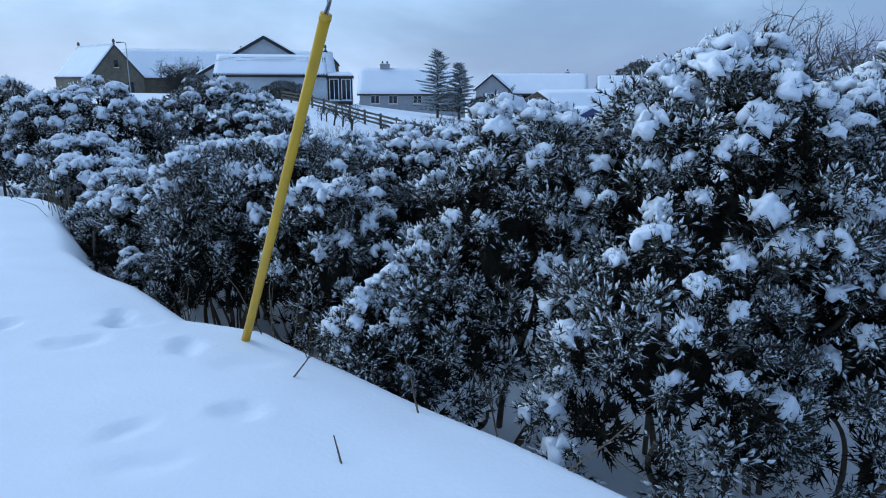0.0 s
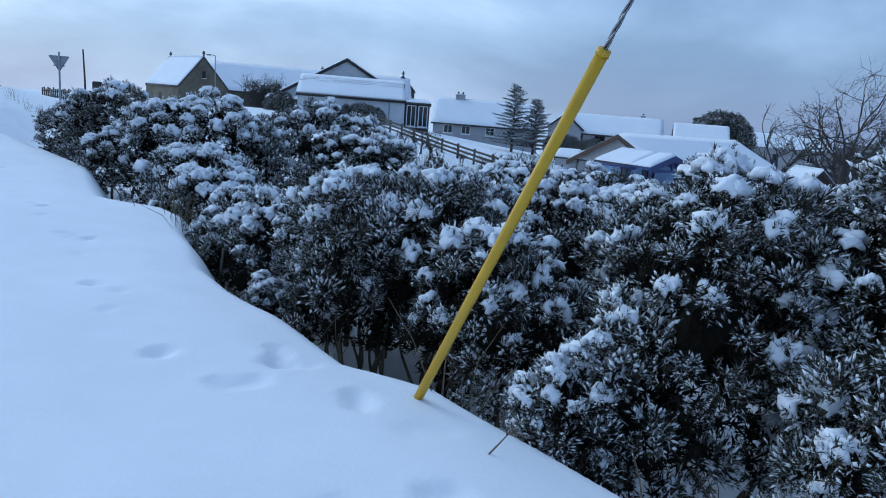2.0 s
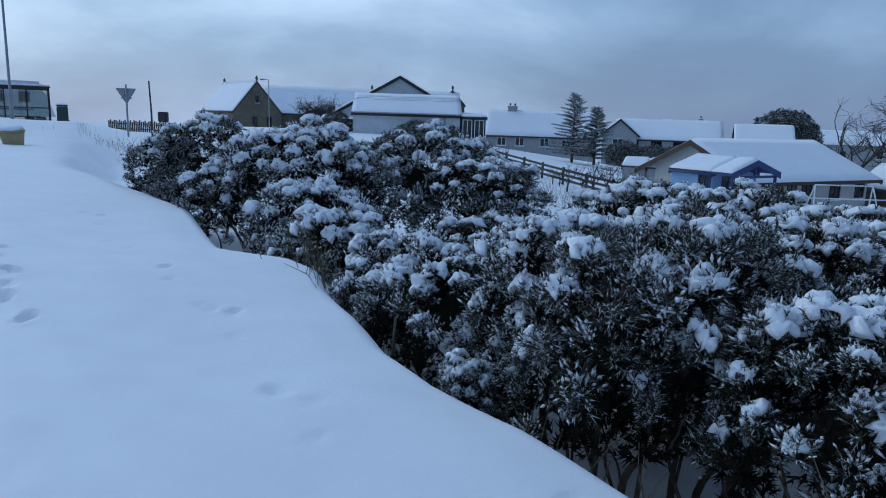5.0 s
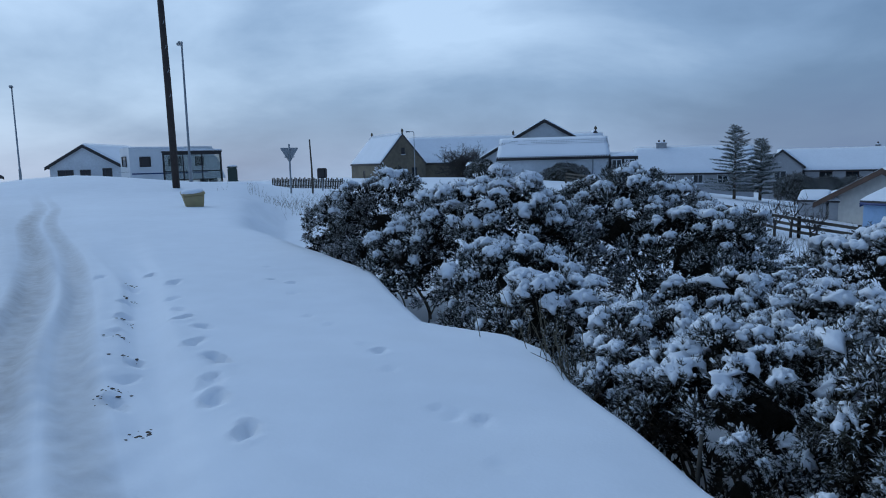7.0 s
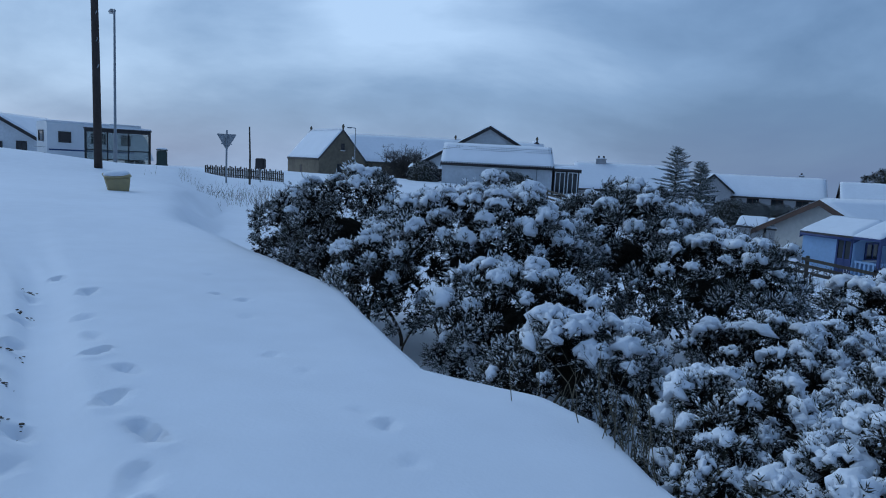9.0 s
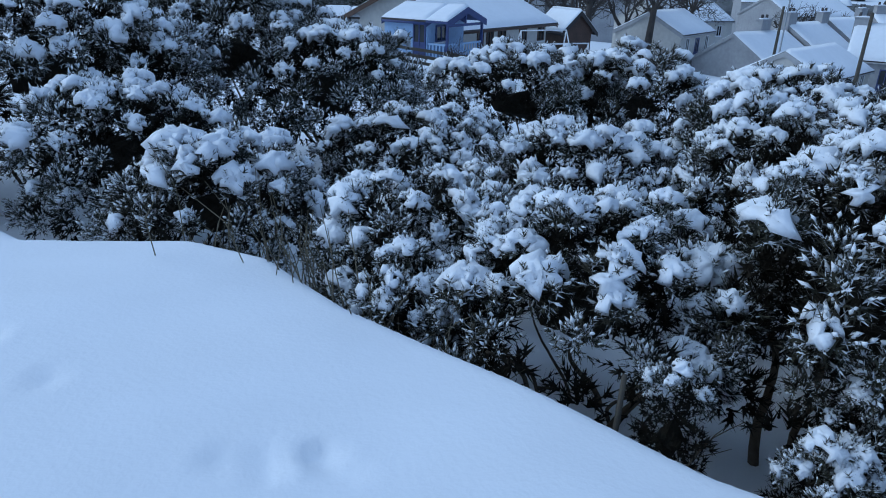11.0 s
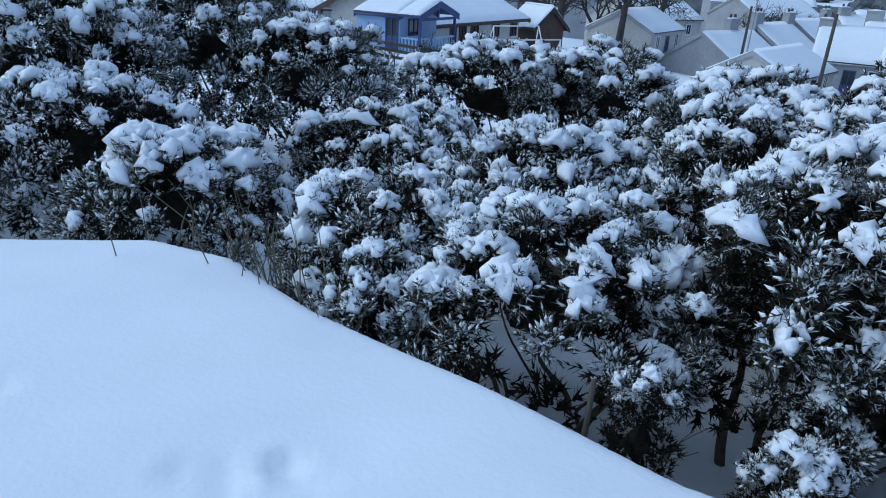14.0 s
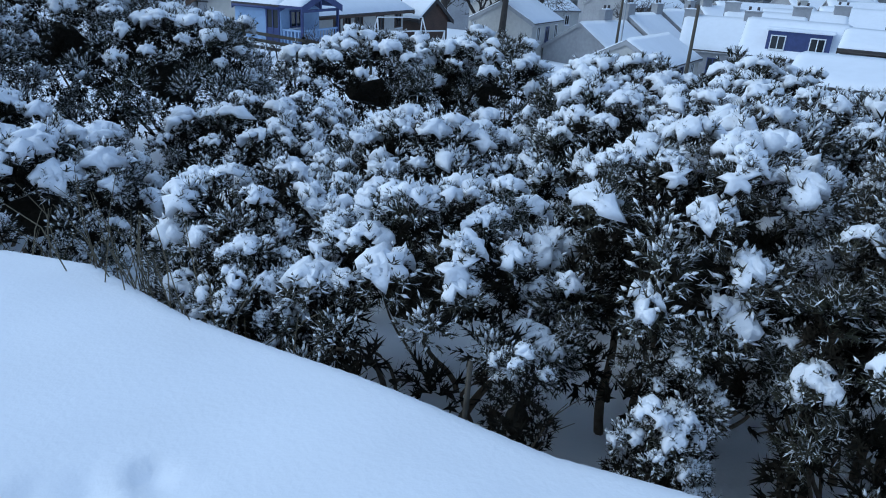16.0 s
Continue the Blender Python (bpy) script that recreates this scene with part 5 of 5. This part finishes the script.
for x in (-2.3, 2.6):
    for y in (-1.0, 0.85):
        v, f = tube([(x, y, 0.33), (x, y + 0.2, 0.33)], [0.33, 0.33], 18)
        wh = child("wheel", mesh_from("wheel", v, f, DARK), van)
for z in (0.75, 1.15):
    v, f = tube([(-3.7, -0.7, z), (-4.0, -0.7, z), (-4.0, 0.7, z), (-3.7, 0.7, z)], [0.02] * 4, 6)
    child("cycle_rack", mesh_from("cycle_rack", v, f, STEEL), van)

# ---- garden frames ----
def frame_of_tubes(name, label, category, x, y, angle, bars, width=0.03):
    ob = tagged(new(name), label, category)
    ob.matrix_world = pose(x, y, ground_z(x, y), 0, 0, angle)
    for bar in bars:
        v, f = tube(bar, [width] * len(bar), 8)
        child("tube", mesh_from("tube", v, f, WHITE), ob)
    return ob


frame_of_tubes("goal_frame", "white tubular football goal in the garden", "goal", 10.3, 33.4, 10, [[(-2.0, 0, -0.3), (-2.0, 0, 1.5)], [(-2.0, 0, 1.5), (2.0, 0, 1.5)], [(2.0, 0, 1.5), (2.0, 0, -0.3)], [(-2.0, 0, 1.5), (-2.3, 1.0, -0.3)], [(2.0, 0, 1.5), (2.3, 1.0, -0.3)]])
frame_of_tubes("swing_frame", "white tubular swing frame in the garden", "swing", 11.2, 36.4, 12, [[(-1.4, 0, 2.0), (1.4, 0, 2.0)], [(-1.4, 0, 2.0), (-1.7, -0.7, -0.3)], [(-1.4, 0, 2.0), (-1.7, 0.7, -0.3)], [(1.4, 0, 2.0), (1.7, -0.7, -0.3)], [(1.4, 0, 2.0), (1.7, 0.7, -0.3)]])
for k in range(2):
    house("cold_frame", "small glazed garden shed with a snowy roof", (3.0 + 1.5 * k, 48.5 - 0.8 * k, -2.6), -20, 1.5, gable(0.8, 1.3, 1.75), -1, GREY, snow=0.1, over=0.05, side_over=0.05, gutter=False, category="shed")

# ---- dead stalks, twigs and grass ----
def tuft(label, x, y, n, tall, wide, seed, name="grass_tuft"):
    """Dead stalks that stand out of the snow."""
    r = np.random.default_rng(seed)
    pile = Pile()
    for k in range(n):
        bx, by = r.normal(0, wide, 2)
        d = Vector((r.normal(0, 0.35), r.normal(0, 0.35), 1)).normalized()
        h = tall * r.uniform(0.4, 1.1)
        z = ground_z(x + bx, y + by) - ground_z(x, y)
        b2 = Vector((r.normal(0, 0.12), r.normal(0, 0.12), 0)) * h
        v, f = tube([(bx, by, z - 0.05), tuple(Vector((bx, by, z)) + d * h * 0.55), tuple(Vector((bx, by, z)) + d * h + b2)], [0.0035, 0.003, 0.0015], 4)
        pile.add(v, f)
    ob = tagged(new(name, mesh_from(name, *pile.arrays(), GRASS, False)), label, "dead grass", kind="stuff")
    ob.location = (x, y, ground_z(x, y))
    return ob


def twig(x, y, tall, lean, seed):
    r = np.random.default_rng(seed)
    pile = Pile()
    grow(r, pile, (0, 0, -0.04), (math.cos(lean) * 0.8, math.sin(lean) * 0.8, 0.9), tall, 0.006, 1 if seed % 2 else 0, 0.7, 0.0)
    ob = tagged(new("twig", mesh_from("twig", *pile.arrays(), BARK, False)), "thin dark dead twig standing out of the snow", "twig", "twigs in the snow")
    ob.location = (x, y, ground_z(x, y))


for x, y, tall, lean, seed in ((-0.38, 2.18, 0.16, 1.8, 2), (-0.12, 2.68, 0.3, 1.9, 4), (0.42, 2.3, 0.34, 0.4, 3), (-0.75, 2.95, 0.2, 0.3, 5), (0.85, 2.35, 0.3, 1.0, 7), (1.1, 2.2, 0.35, 2.0, 9),
                               (-0.65, 3.3, 0.3, 0.2, 11), (-1.6, 4.0, 0.3, 2.2, 13), (-2.55, 5.0, 0.25, 2.5, 15), (-2.95, 5.55, 0.3, 0.5, 17), (-3.75, 6.55, 0.35, 0.4, 19), (-0.2, 3.1, 0.35, 2.6, 21), (0.2, 2.75, 0.35, 1.4, 23)):
    twig(x, y, tall, lean, seed)
for x, y, n, tall, wide, seed in ((-20.0, 27.5, 160, 0.5, 0.9, 1), (-17.5, 27.0, 150, 0.55, 0.9, 2), (-15.5, 26.0, 120, 0.5, 0.9, 3), (-18.8, 29.5, 120, 0.6, 0.8, 4)):
    tuft("dry brown grass stalks standing through the snow", x, y, n, tall, wide, seed)
for x, y, n, tall, wide, seed in ((-3.95, 7.05, 40, 0.55, 0.16, 5), (-3.6, 6.6, 30, 0.5, 0.15, 6), (-4.3, 7.65, 40, 0.5, 0.22, 7), (-0.75, 3.75, 22, 0.55, 0.15, 8), (-1.9, 4.5, 16, 0.4, 0.15, 9)):
    tuft("brown dead stalks at the foot of the gorse", x, y, n, tall, wide, seed)
for k in range(14):
    x, y = -6.0 + 1.15 * k + 0.8 * math.sin(k * 3.1), 31.0 - 1.1 * k + 2.5 * math.sin(k * 1.7)
    tuft("rough brown grass showing through field snow", x, y, 130, 0.5, 1.3, 50 + k)
for k in range(15):
    t = k / 14
    x, y = -7.0 + 15.5 * t, 40.0 - 15.0 * t ** 0.7 + 0.8 * math.sin(k * 2.1)
    bare_tree("low bare brown scrub beside the field fence", x, y, ground_z(x, y), 1.5 + 0.5 * math.sin(k * 1.3), 200 + k, trunks=2, depth=3, spread=1.2, name="scrub_bush")
stub = tagged(new("fence_stub"), "short weathered stake at the edge of the bank", "stake")
stub.location = (-3.08, 5.72, ground_z(-3.08, 5.72))
v, f = tube([(0, 0, -0.15), (0.01, 0.0, 0.2), (0.02, 0.01, 0.36)], [0.011, 0.011, 0.010], 8)
child("shaft", mesh_from("shaft", v, f, FENCE), stub)

# ---- dirt thrown up in the trodden trail ----
DIRT = material("wet_soil", (0.045, 0.032, 0.022), 0.7, second=(0.10, 0.075, 0.055), scale=30.0, bump=0.6)
rd = np.random.default_rng(91)
clods = Pile()
for x, y in ((-8.94, 7.92), (-8.36, 7.35), (-6.79, 5.77), (-6.3, 5.13), (-5.76, 4.86), (-6.34, 5.26), (-7.6, 6.55), (-7.2, 6.1)):
    for k in range(14):
        px, py, w = x + rd.normal(0, 0.05), y + rd.normal(0, 0.035), rd.uniform(0.004, 0.013)
        v, f = lumpy(0, 0, 0, w * rd.uniform(0.8, 1.8), w, w * 0.5)
        clods.add(v + np.array((px, py, ground_z(px, py))), f)
tagged(new("dirt_clods", mesh_from("dirt_clods", *clods.arrays(), DIRT)), "dark brown crumbs of soil in the trodden snow", "soil", kind="stuff")
